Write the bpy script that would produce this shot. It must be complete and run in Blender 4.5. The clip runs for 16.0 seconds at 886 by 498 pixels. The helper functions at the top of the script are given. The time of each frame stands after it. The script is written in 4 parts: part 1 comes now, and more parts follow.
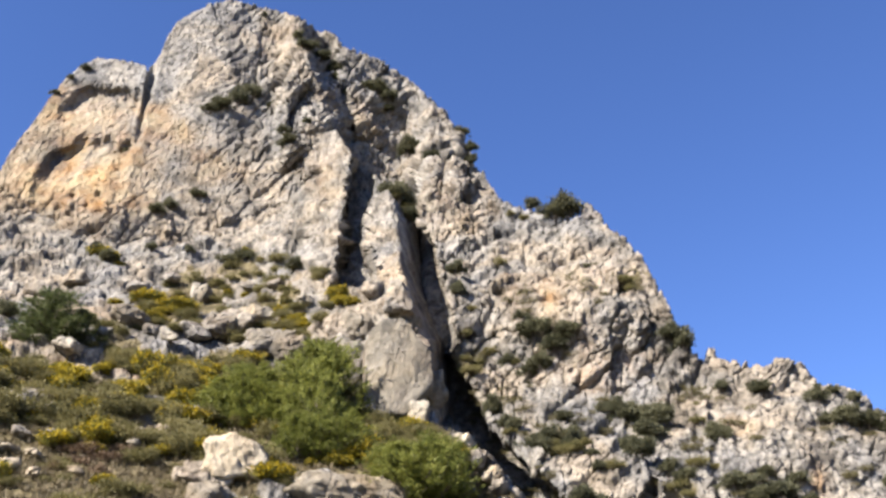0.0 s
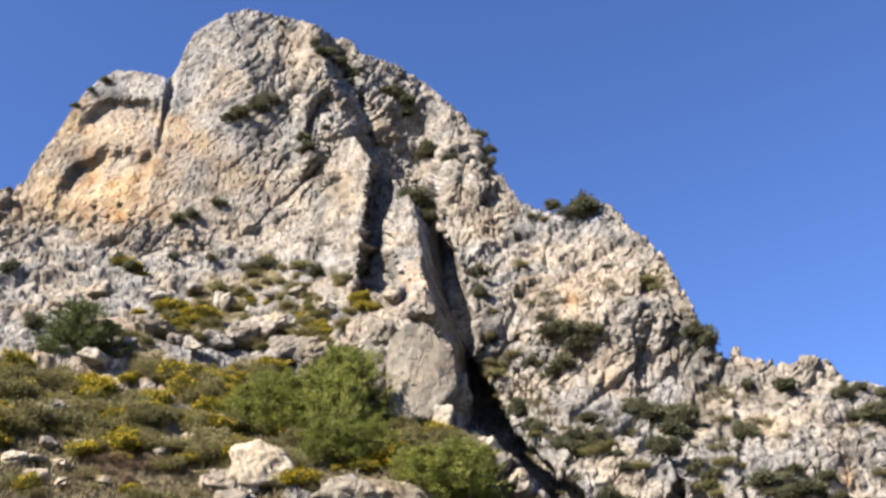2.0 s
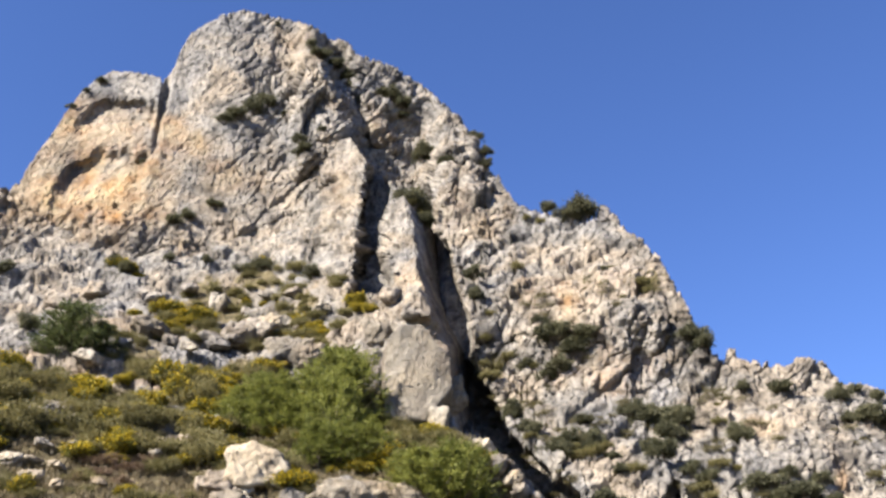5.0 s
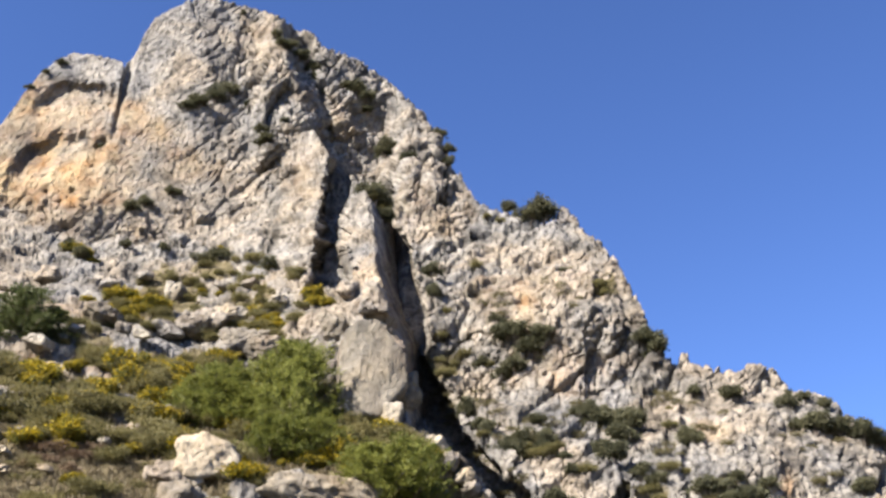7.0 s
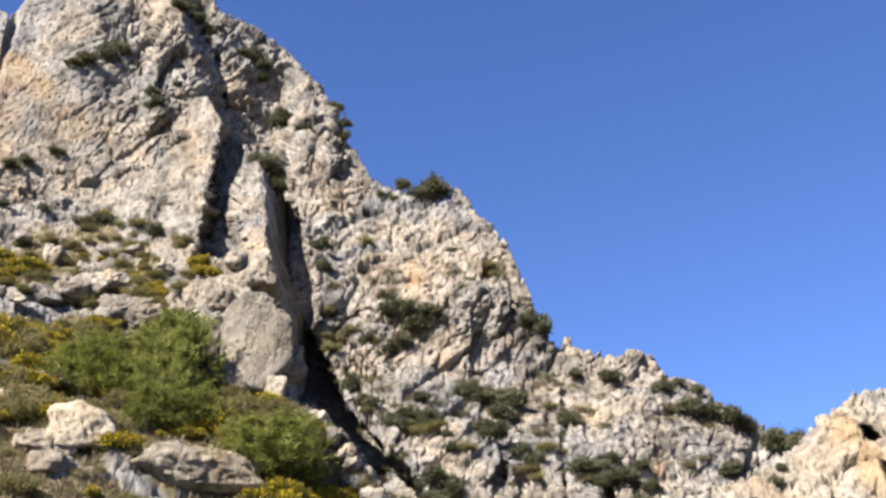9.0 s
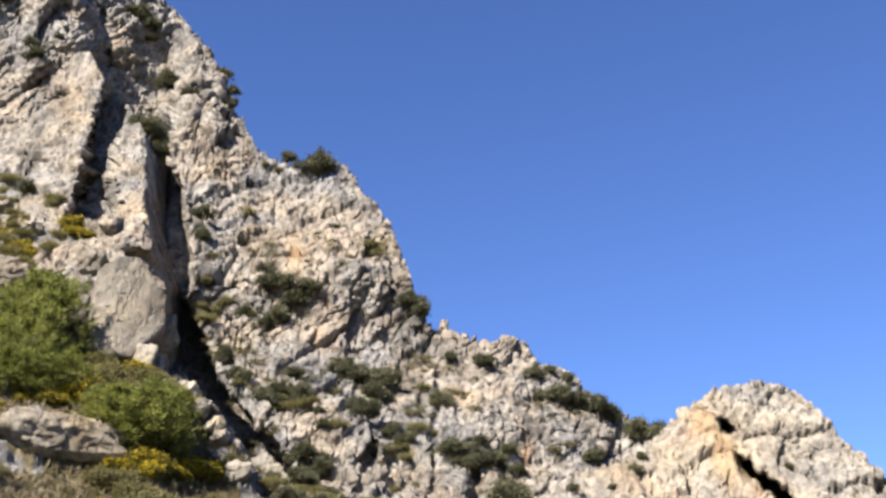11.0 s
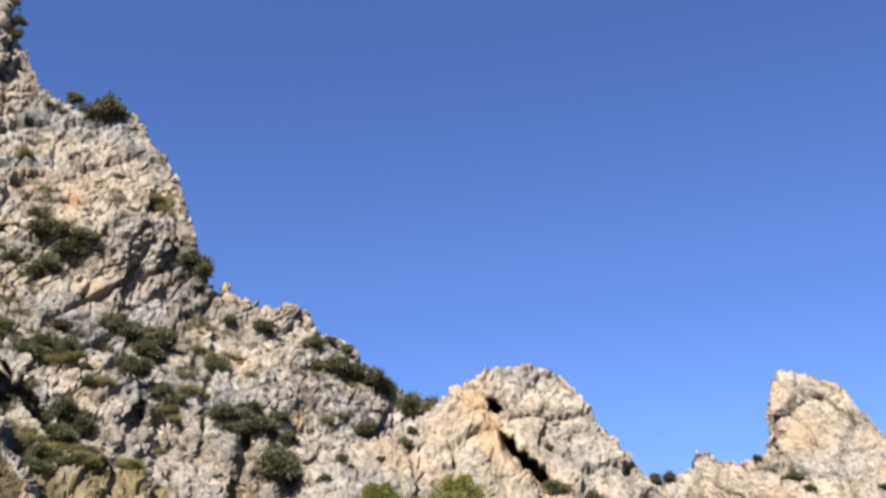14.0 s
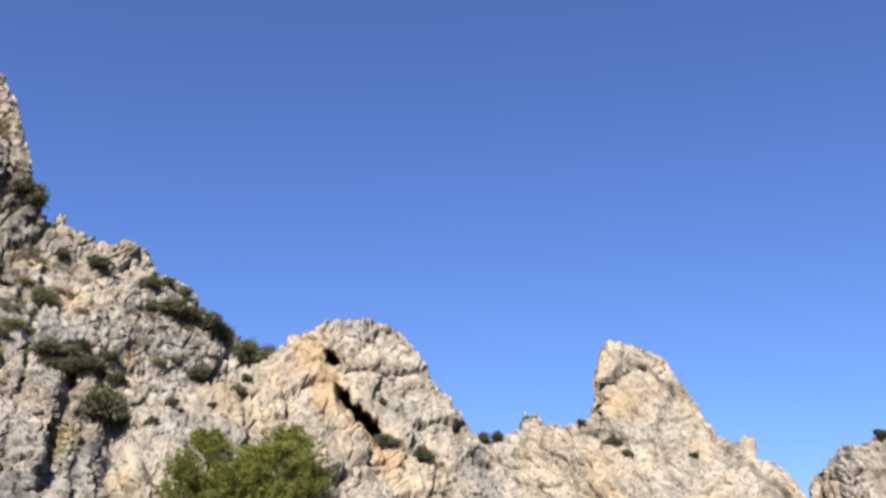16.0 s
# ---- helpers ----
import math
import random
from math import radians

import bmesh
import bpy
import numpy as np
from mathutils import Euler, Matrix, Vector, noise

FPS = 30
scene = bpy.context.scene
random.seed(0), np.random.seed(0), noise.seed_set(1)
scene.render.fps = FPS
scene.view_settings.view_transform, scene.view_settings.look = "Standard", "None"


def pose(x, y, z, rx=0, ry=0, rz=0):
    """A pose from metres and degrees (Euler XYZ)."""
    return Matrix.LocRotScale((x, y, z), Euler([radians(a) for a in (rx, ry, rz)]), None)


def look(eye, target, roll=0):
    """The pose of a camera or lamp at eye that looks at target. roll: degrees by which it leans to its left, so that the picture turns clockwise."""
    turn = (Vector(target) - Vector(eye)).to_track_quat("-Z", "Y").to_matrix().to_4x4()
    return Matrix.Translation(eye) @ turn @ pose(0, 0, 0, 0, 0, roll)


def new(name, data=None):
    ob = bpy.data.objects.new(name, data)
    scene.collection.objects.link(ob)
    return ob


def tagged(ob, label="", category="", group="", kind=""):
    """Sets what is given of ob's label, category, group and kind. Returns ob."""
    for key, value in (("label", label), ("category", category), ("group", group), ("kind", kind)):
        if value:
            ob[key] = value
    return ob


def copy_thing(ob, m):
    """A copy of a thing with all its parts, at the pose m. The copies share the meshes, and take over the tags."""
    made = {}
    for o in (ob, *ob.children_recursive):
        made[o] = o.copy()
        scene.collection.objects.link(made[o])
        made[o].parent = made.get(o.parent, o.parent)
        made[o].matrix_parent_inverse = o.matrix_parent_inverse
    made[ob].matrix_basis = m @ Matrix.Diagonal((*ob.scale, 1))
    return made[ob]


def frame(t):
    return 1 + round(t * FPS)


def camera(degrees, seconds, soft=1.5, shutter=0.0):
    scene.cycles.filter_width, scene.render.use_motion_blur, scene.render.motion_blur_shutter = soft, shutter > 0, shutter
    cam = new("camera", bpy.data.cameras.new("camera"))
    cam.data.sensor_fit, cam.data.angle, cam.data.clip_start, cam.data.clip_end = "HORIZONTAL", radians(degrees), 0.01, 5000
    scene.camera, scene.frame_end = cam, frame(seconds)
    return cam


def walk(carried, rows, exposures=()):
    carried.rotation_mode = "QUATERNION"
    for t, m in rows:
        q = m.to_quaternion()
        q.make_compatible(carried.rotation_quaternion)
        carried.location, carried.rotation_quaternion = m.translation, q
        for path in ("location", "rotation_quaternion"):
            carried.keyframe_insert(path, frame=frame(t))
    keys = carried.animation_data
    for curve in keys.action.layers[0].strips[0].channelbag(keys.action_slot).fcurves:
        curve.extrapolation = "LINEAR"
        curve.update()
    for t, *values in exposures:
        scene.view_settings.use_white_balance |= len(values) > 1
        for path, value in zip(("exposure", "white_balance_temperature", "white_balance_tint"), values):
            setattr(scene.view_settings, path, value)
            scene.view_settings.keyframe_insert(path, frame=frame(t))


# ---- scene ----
cam = camera(47.0, 16.0, soft=2.8)
EYE = 1.6
ARM = 0.25
# seconds, bearing (degrees clockwise of the first look), tilt up, lean: a slow pan by hand from one spot
LOOKS = [
    (0.0, -0.00, 28.29, 0.30),
    (0.5, -0.28, 28.28, -0.08),
    (1.0, -0.65, 28.50, 0.12),
    (1.5, -1.04, 28.53, -0.36),
    (2.0, -1.33, 28.51, -0.28),
    (2.5, -1.24, 28.57, 0.07),
    (3.0, -1.15, 28.56, 0.00),
    (3.5, -1.09, 28.55, -0.68),
    (6.0, -0.70, 28.61, 0.27),
    (6.5, 0.13, 28.51, 0.30),
    (7.0, 1.52, 28.40, 0.42),
    (7.5, 3.03, 28.11, 0.52),
    (8.0, 4.84, 27.70, 0.42),
    (8.5, 6.48, 27.34, 0.02),
    (9.0, 8.39, 27.15, -0.16),
    (11.5, 17.82, 25.57, -0.20),
    (12.0, 20.05, 25.09, -0.51),
    (12.5, 22.01, 24.65, -0.27),
    (13.0, 24.14, 24.32, -0.28),
    (13.5, 26.25, 24.32, -0.30),
    (14.0, 28.68, 24.35, -0.36),
    (14.5, 30.84, 24.53, -0.07),
    (15.0, 33.10, 24.24, 0.54),
    (15.5, 35.44, 23.15, 0.16),
    (16.0, 37.91, 21.82, 0.50),
]


def eye_pose(bearing, tilt, lean):
    b = radians(bearing)
    return (Matrix.Translation((ARM * math.sin(b), ARM * math.cos(b), EYE)) @ pose(0, 0, 0, 0, 0, -bearing)
            @ pose(0, 0, 0, 90 + tilt) @ pose(0, 0, 0, 0, 0, lean))


walk(cam, [(t, eye_pose(b, p, r)) for t, b, p, r in LOOKS],
     exposures=((0.0, 2.18), (7.0, 2.17), (9.0, 2.14), (11.5, 2.04), (14.0, 1.88), (16.0, 1.81)))

# ---- light ----
SUN_BEARING, SUN_HEIGHT = -131.0, 36.0
world = bpy.data.worlds.new("sky")
scene.world = world
world.use_nodes = True
wn = world.node_tree
sky = wn.nodes.new("ShaderNodeTexSky")
sky.sky_type = "NISHITA"
sky.sun_disc = False
sky.sun_elevation = radians(SUN_HEIGHT)
sky.sun_rotation = radians(SUN_BEARING)
sky.altitude = 400
sky.air_density = 1.0
sky.dust_density = 0.3
sky.ozone_density = 2.0
deep = wn.nodes.new("ShaderNodeMix")
deep.data_type, deep.blend_type = "RGBA", "MULTIPLY"
deep.inputs[0].default_value = 1.0
deep.inputs[7].default_value = (0.535, 0.67, 1.04, 1)
wn.links.new(sky.outputs[0], deep.inputs[6])
wn.links.new(deep.outputs[2], wn.nodes["Background"].inputs[0])
wn.nodes["Background"].inputs[1].default_value = 0.0465
sun_data = bpy.data.lights.new("sun", "SUN")
sun_data.energy = 4.1
sun_data.angle = radians(0.55)
sun_data.color = (1.0, 0.915, 0.815)
sun = new("sun", sun_data)
sb, se = radians(SUN_BEARING), radians(SUN_HEIGHT)
sun.matrix_world = look((math.sin(sb) * math.cos(se) * 300, math.cos(sb) * math.cos(se) * 300, math.sin(se) * 300), (0, 0, 0))

# ---- materials ----


def material(name):
    m = bpy.data.materials.new(name)
    m.use_nodes = True
    return m, m.node_tree, m.node_tree.nodes["Principled BSDF"]


def n_noise(nt, scale, detail=6.0, rough=0.6, vec=None, dist=0.0):
    n = nt.nodes.new("ShaderNodeTexNoise")
    n.inputs["Scale"].default_value = scale
    n.inputs["Detail"].default_value = detail
    n.inputs["Roughness"].default_value = rough
    n.inputs["Distortion"].default_value = dist
    if vec is not None:
        nt.links.new(vec, n.inputs["Vector"])
    return n.outputs[0]


def n_ramp(nt, fac, *stops):
    n = nt.nodes.new("ShaderNodeValToRGB")
    while len(n.color_ramp.elements) < len(stops):
        n.color_ramp.elements.new(0.5)
    for e, (p, c) in zip(n.color_ramp.elements, stops):
        e.position = p
        e.color = (*c, 1) if len(c) == 3 else (c[0], c[0], c[0], 1)
    nt.links.new(fac, n.inputs[0])
    return n.outputs[0]


def n_mix(nt, fac, a, b, blend="MIX"):
    n = nt.nodes.new("ShaderNodeMix")
    n.data_type = "RGBA"
    n.blend_type = blend
    for sock, v in ((n.inputs[0], fac), (n.inputs[6], a), (n.inputs[7], b)):
        if isinstance(v, (int, float)):
            sock.default_value = v
        elif isinstance(v, tuple):
            sock.default_value = (*v, 1)
        else:
            nt.links.new(v, sock)
    return n.outputs[2]


def n_math(nt, op, a, b=0.0):
    n = nt.nodes.new("ShaderNodeMath")
    n.operation = op
    for sock, v in zip(n.inputs, (a, b)):
        if isinstance(v, (int, float)):
            sock.default_value = v
        else:
            nt.links.new(v, sock)
    return n.outputs[0]


def n_attr(nt, name):
    n = nt.nodes.new("ShaderNodeAttribute")
    n.attribute_name = name
    return n.outputs["Fac"]


def n_place(nt, sx, sy, sz, tilt=0.0):
    c = nt.nodes.new("ShaderNodeNewGeometry")
    m = nt.nodes.new("ShaderNodeMapping")
    m.inputs["Scale"].default_value = (sx, sy, sz)
    m.inputs["Rotation"].default_value = (0, radians(tilt), 0)
    nt.links.new(c.outputs["Position"], m.inputs["Vector"])
    return m.outputs[0]


def rock_material(name, pale, mid, dark, tilt, pitted=0.62, warm=(0.350, 0.275, 0.165)):
    """Weathered limestone: pale scars, grey skin, ochre seepage, black streaks of lichen and painted shade, pitted by
    solution.
    """
    m, nt, p = material(name)
    pos = n_place(nt, 1, 1, 1)
    col = n_ramp(nt, n_noise(nt, 0.30, 9, 0.7, pos, 0.4), (0.37, dark), (0.47, mid), (0.57, pale))
    fine = n_noise(nt, 1.9, 9, 0.72, pos)
    col = n_mix(nt, 0.75, col, n_ramp(nt, fine, (0.33, (0.40,)), (0.48, (0.95,)), (0.64, (1.27,))), "MULTIPLY")
    # solution pits, large and small, with the shade inside them painted near-black
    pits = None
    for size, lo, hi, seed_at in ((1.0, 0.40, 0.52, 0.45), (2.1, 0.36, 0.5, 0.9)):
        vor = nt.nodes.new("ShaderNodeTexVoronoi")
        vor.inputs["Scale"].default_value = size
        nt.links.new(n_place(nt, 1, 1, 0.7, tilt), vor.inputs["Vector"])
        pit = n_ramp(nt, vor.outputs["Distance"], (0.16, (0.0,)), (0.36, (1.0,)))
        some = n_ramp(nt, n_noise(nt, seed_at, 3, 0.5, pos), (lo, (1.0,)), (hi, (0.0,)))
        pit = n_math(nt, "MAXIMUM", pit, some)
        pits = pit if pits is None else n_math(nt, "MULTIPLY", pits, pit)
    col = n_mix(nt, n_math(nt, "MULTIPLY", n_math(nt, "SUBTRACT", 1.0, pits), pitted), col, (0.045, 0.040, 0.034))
    # joints
    for size, rise, wide in ((0.30, 0.5, 0.030), (0.75, 0.65, 0.035)):
        vor = nt.nodes.new("ShaderNodeTexVoronoi")
        vor.feature = "DISTANCE_TO_EDGE"
        vor.inputs["Scale"].default_value = size
        warp = nt.nodes.new("ShaderNodeVectorMath")
        bend = nt.nodes.new("ShaderNodeTexNoise")
        bend.inputs["Scale"].default_value = size * 2.2
        bend.inputs["Detail"].default_value = 4
        nt.links.new(pos, bend.inputs["Vector"])
        warp.operation = "MULTIPLY_ADD"
        nt.links.new(bend.outputs["Color"], warp.inputs[0])
        warp.inputs[1].default_value = (0.9 / size * 0.4,) * 3
        nt.links.new(n_place(nt, 1, 1, rise, tilt), warp.inputs[2])
        nt.links.new(warp.outputs[0], vor.inputs["Vector"])
        joint = n_ramp(nt, vor.outputs["Distance"], (wide * 0.3, (0.0,)), (wide * 1.5, (1.0,)))
        gap = n_ramp(nt, n_noise(nt, size * 1.4, 3, 0.5, pos), (0.45, (1.0,)), (0.58, (0.0,)))
        joint = n_math(nt, "MAXIMUM", joint, gap)
        col = n_mix(nt, n_math(nt, "MULTIPLY", n_math(nt, "SUBTRACT", 1.0, joint), 0.7 * pitted), col, (0.05, 0.045, 0.038))
        pits = n_math(nt, "MULTIPLY", pits, n_math(nt, "ADD", 0.4, n_math(nt, "MULTIPLY", joint, 0.6)))
    tone = n_ramp(nt, n_noise(nt, 0.17, 5, 0.6, pos, 0.6), (0.38, (0.84, 0.89, 0.99)), (0.5, (0.98, 0.98, 0.98)), (0.62, (1.10, 1.0, 0.88)))
    col = n_mix(nt, 0.85, col, tone, "MULTIPLY")
    # ochre where water seeps
    och = n_ramp(nt, n_noise(nt, 1.0, 6, 0.6, n_place(nt, 0.35, 0.35, 0.16)), (0.38, (0.0,)), (0.6, (1.0,)))
    och = n_math(nt, "MULTIPLY", n_attr(nt, "ochre"), n_math(nt, "ADD", 0.35, n_math(nt, "MULTIPLY", och, 0.65)))
    col = n_mix(nt, och, col, n_ramp(nt, n_noise(nt, 0.5, 6, 0.65, pos), (0.35, (0.245, 0.129, 0.048)), (0.6, warm)))
    # dark streaks: lichen, and shade painted in where the mask is high
    lic_shade = n_ramp(nt, n_noise(nt, 1.0, 6, 0.62, n_place(nt, 0.55, 0.55, 0.10)), (0.48, (0.0,)), (0.62, (1.0,)))
    lic_shade = n_math(nt, "MULTIPLY", lic_shade, n_math(nt, "ADD", 0.22, n_math(nt, "MULTIPLY", n_attr(nt, "lichen"), 0.9)))
    col = n_mix(nt, lic_shade, col, (0.058, 0.056, 0.058))
    # earth and dry grass that has settled
    soil = n_math(nt, "ADD", n_attr(nt, "soil"), n_math(nt, "MULTIPLY", n_math(nt, "SUBTRACT", fine, 0.5), 0.9))
    soil = n_ramp(nt, soil, (0.42, (0.0,)), (0.58, (1.0,)))
    earth = n_ramp(nt, n_noise(nt, 1.1, 7, 0.7, pos), (0.3, (0.045, 0.038, 0.018)), (0.5, (0.130, 0.108, 0.058)), (0.68, (0.25, 0.21, 0.132)))
    col = n_mix(nt, soil, col, earth)
    nt.links.new(col, p.inputs["Base Color"])
    p.inputs["Roughness"].default_value = 0.92
    p.inputs["Specular IOR Level"].default_value = 0.2
    b = nt.nodes.new("ShaderNodeBump")
    b.inputs["Strength"].default_value = 0.8
    b.inputs["Distance"].default_value = 0.4
    h = n_math(nt, "ADD", n_math(nt, "MULTIPLY", fine, 0.9), n_math(nt, "MULTIPLY", pits, 0.35))
    h = n_math(nt, "ADD", h, n_math(nt, "MULTIPLY", n_noise(nt, 6.5, 5, 0.7, pos), 0.3))
    nt.links.new(h, b.inputs["Height"])
    nt.links.new(b.outputs[0], p.inputs["Normal"])
    return m


def leaf_material(name, dark, light, through_light=0.25, rough=0.6):
    m, nt, p = material(name)
    geo = nt.nodes.new("ShaderNodeNewGeometry")
    info = nt.nodes.new("ShaderNodeObjectInfo")
    f = n_math(nt, "ADD", n_math(nt, "MULTIPLY", geo.outputs["Random Per Island"], 0.7), n_math(nt, "MULTIPLY", info.outputs["Random"], 0.3))
    col = n_ramp(nt, f, (0.1, dark), (0.9, light))
    nt.links.new(col, p.inputs["Base Color"])
    p.inputs["Roughness"].default_value = rough
    p.inputs["Specular IOR Level"].default_value = 0.25
    t = nt.nodes.new("ShaderNodeBsdfTranslucent")
    nt.links.new(col, t.inputs[0])
    mx = nt.nodes.new("ShaderNodeMixShader")
    mx.inputs[0].default_value = through_light
    nt.links.new(p.outputs[0], mx.inputs[1])
    nt.links.new(t.outputs[0], mx.inputs[2])
    nt.links.new(mx.outputs[0], nt.nodes["Material Output"].inputs[0])
    return m


PALE, MID, DARK = (0.285, 0.262, 0.226), (0.212, 0.196, 0.171), (0.118, 0.111, 0.101)
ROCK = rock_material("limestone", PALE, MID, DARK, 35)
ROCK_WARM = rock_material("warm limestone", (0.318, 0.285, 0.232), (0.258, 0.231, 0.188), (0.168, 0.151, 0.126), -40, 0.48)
OAK_LEAF = leaf_material("holm oak leaves", (0.037, 0.041, 0.022), (0.123, 0.118, 0.064), 0.35)
PINE_LEAF = leaf_material("pine needles", (0.068, 0.083, 0.017), (0.205, 0.215, 0.047), 0.45)
DARK_PINE_LEAF = leaf_material("dark pine needles", (0.030, 0.042, 0.013), (0.088, 0.104, 0.034), 0.35)
GORSE_LEAF = leaf_material("gorse shoots", (0.066, 0.069, 0.014), (0.142, 0.133, 0.029), 0.35)
SCRUB_LEAF = leaf_material("grey-green scrub", (0.082, 0.077, 0.029), (0.206, 0.180, 0.074), 0.4)
RAVINE_LEAF = leaf_material("olive-brown scrub", (0.053, 0.049, 0.022), (0.144, 0.124, 0.057), 0.35)
DRY_LEAF = leaf_material("dry twigs", (0.073, 0.044, 0.029), (0.163, 0.114, 0.065), 0.2)
GRASS_LEAF = leaf_material("dry grass", (0.075, 0.060, 0.032), (0.185, 0.150, 0.088), 0.3)
FLOWER = leaf_material("yellow flowers", (0.255, 0.179, 0.006), (0.391, 0.297, 0.013), 0.3)
BARK, _nt, _p = material("bark")
_nt.links.new(n_ramp(_nt, n_noise(_nt, 9, 5), (0.3, (0.041, 0.031, 0.024)), (0.7, (0.116, 0.095, 0.075))), _p.inputs["Base Color"])
_p.inputs["Roughness"].default_value = 0.9

# ---- noise on arrays ----


def hashed(i, j, k, seed):
    h = (i.astype(np.uint32) * np.uint32(374761393) + j.astype(np.uint32) * np.uint32(668265263)
         + k.astype(np.uint32) * np.uint32(2147483647) + np.uint32((seed * 1274126177) % 4294967296))
    h = (h ^ (h >> np.uint32(13))) * np.uint32(1274126177)
    h = (h ^ (h >> np.uint32(15))) * np.uint32(2246822519)
    return (h ^ (h >> np.uint32(16))).astype(np.float64) / 4294967295.0


def value_noise(p, seed=0):
    f = np.floor(p)
    u = p - f
    u = u * u * u * (u * (u * 6 - 15) + 10)
    i = f.astype(np.int64)
    out = 0.0
    for a in (0, 1):
        wa = u[:, 0] if a else 1 - u[:, 0]
        for b in (0, 1):
            wb = u[:, 1] if b else 1 - u[:, 1]
            for c in (0, 1):
                wc = u[:, 2] if c else 1 - u[:, 2]
                out = out + wa * wb * wc * hashed(i[:, 0] + a, i[:, 1] + b, i[:, 2] + c, seed)
    return out * 2 - 1


def fbm(p, octaves=4, seed=0, gain=0.5):
    out, amp = 0.0, 1.0
    for o in range(octaves):
        out = out + amp * value_noise(p * 2.03 ** o + 17.3 * o, seed + o)
        amp *= gain
    return out


def cells(p, seed=0):
    """Distances to the nearest two scattered seeds, two random numbers of the nearest, and the way to it."""
    f = np.floor(p).astype(np.int64)
    d1 = np.full(len(p), 9.0)
    d2 = np.full(len(p), 9.0)
    way = np.zeros_like(p)
    r1 = np.zeros(len(p))
    r2 = np.zeros(len(p))
    for a in (-1, 0, 1):
        for b in (-1, 0, 1):
            for c in (-1, 0, 1):
                i, j, k = f[:, 0] + a, f[:, 1] + b, f[:, 2] + c
                h = hashed(i, j, k, seed)
                v = np.stack((i + h, j + (h * 57.31) % 1.0, k + (h * 913.7) % 1.0), 1) - p
                d = (v * v).sum(1)
                near = d < d1
                d2 = np.where(near, d1, np.minimum(d2, d))
                d1 = np.where(near, d, d1)
                way[near] = v[near]
                r1 = np.where(near, (h * 7919.3) % 1.0, r1)
                r2 = np.where(near, (h * 104729.7) % 1.0, r2)
    return np.sqrt(d1), np.sqrt(d2), r1, r2, way


def step(x, a, b):
    t = np.clip((x - a) / (b - a), 0, 1)
    return t * t * (3 - 2 * t)


def bell(x, c, w):
    return np.exp(-((x - c) / w) ** 2)


def table(x, *pairs):
    return np.interp(x, [p[0] for p in pairs], [p[1] for p in pairs])


def blocks(p, size, lean, stretch, seed):
    """Jointed rock: blocks of about that size, drawn out along the bedding, each set in or out and tilted; cracks between."""
    b = radians(lean[0])
    u = np.array((math.cos(b) * math.cos(radians(lean[1])), math.sin(b) * math.cos(radians(lean[1])), math.sin(radians(lean[1]))))
    q = p - np.outer(p @ u, u) * (1 - 1 / stretch)
    q = q / size
    q = q + 0.16 * np.stack([value_noise(q * 1.7 + s, seed + 40) for s in (0, 31, 67)], 1)
    d1, d2, r1, r2, way = cells(q, seed)
    tilt = np.stack((r1 - 0.5, r2 - 0.5, (r1 * 13.7) % 1 - 0.5), 1)
    face = (r2 - 0.5) + 1.3 * (way * tilt).sum(1)
    crack = 1 - step(d2 - d1, 0.0, 0.09)
    return face, crack, d1, r1


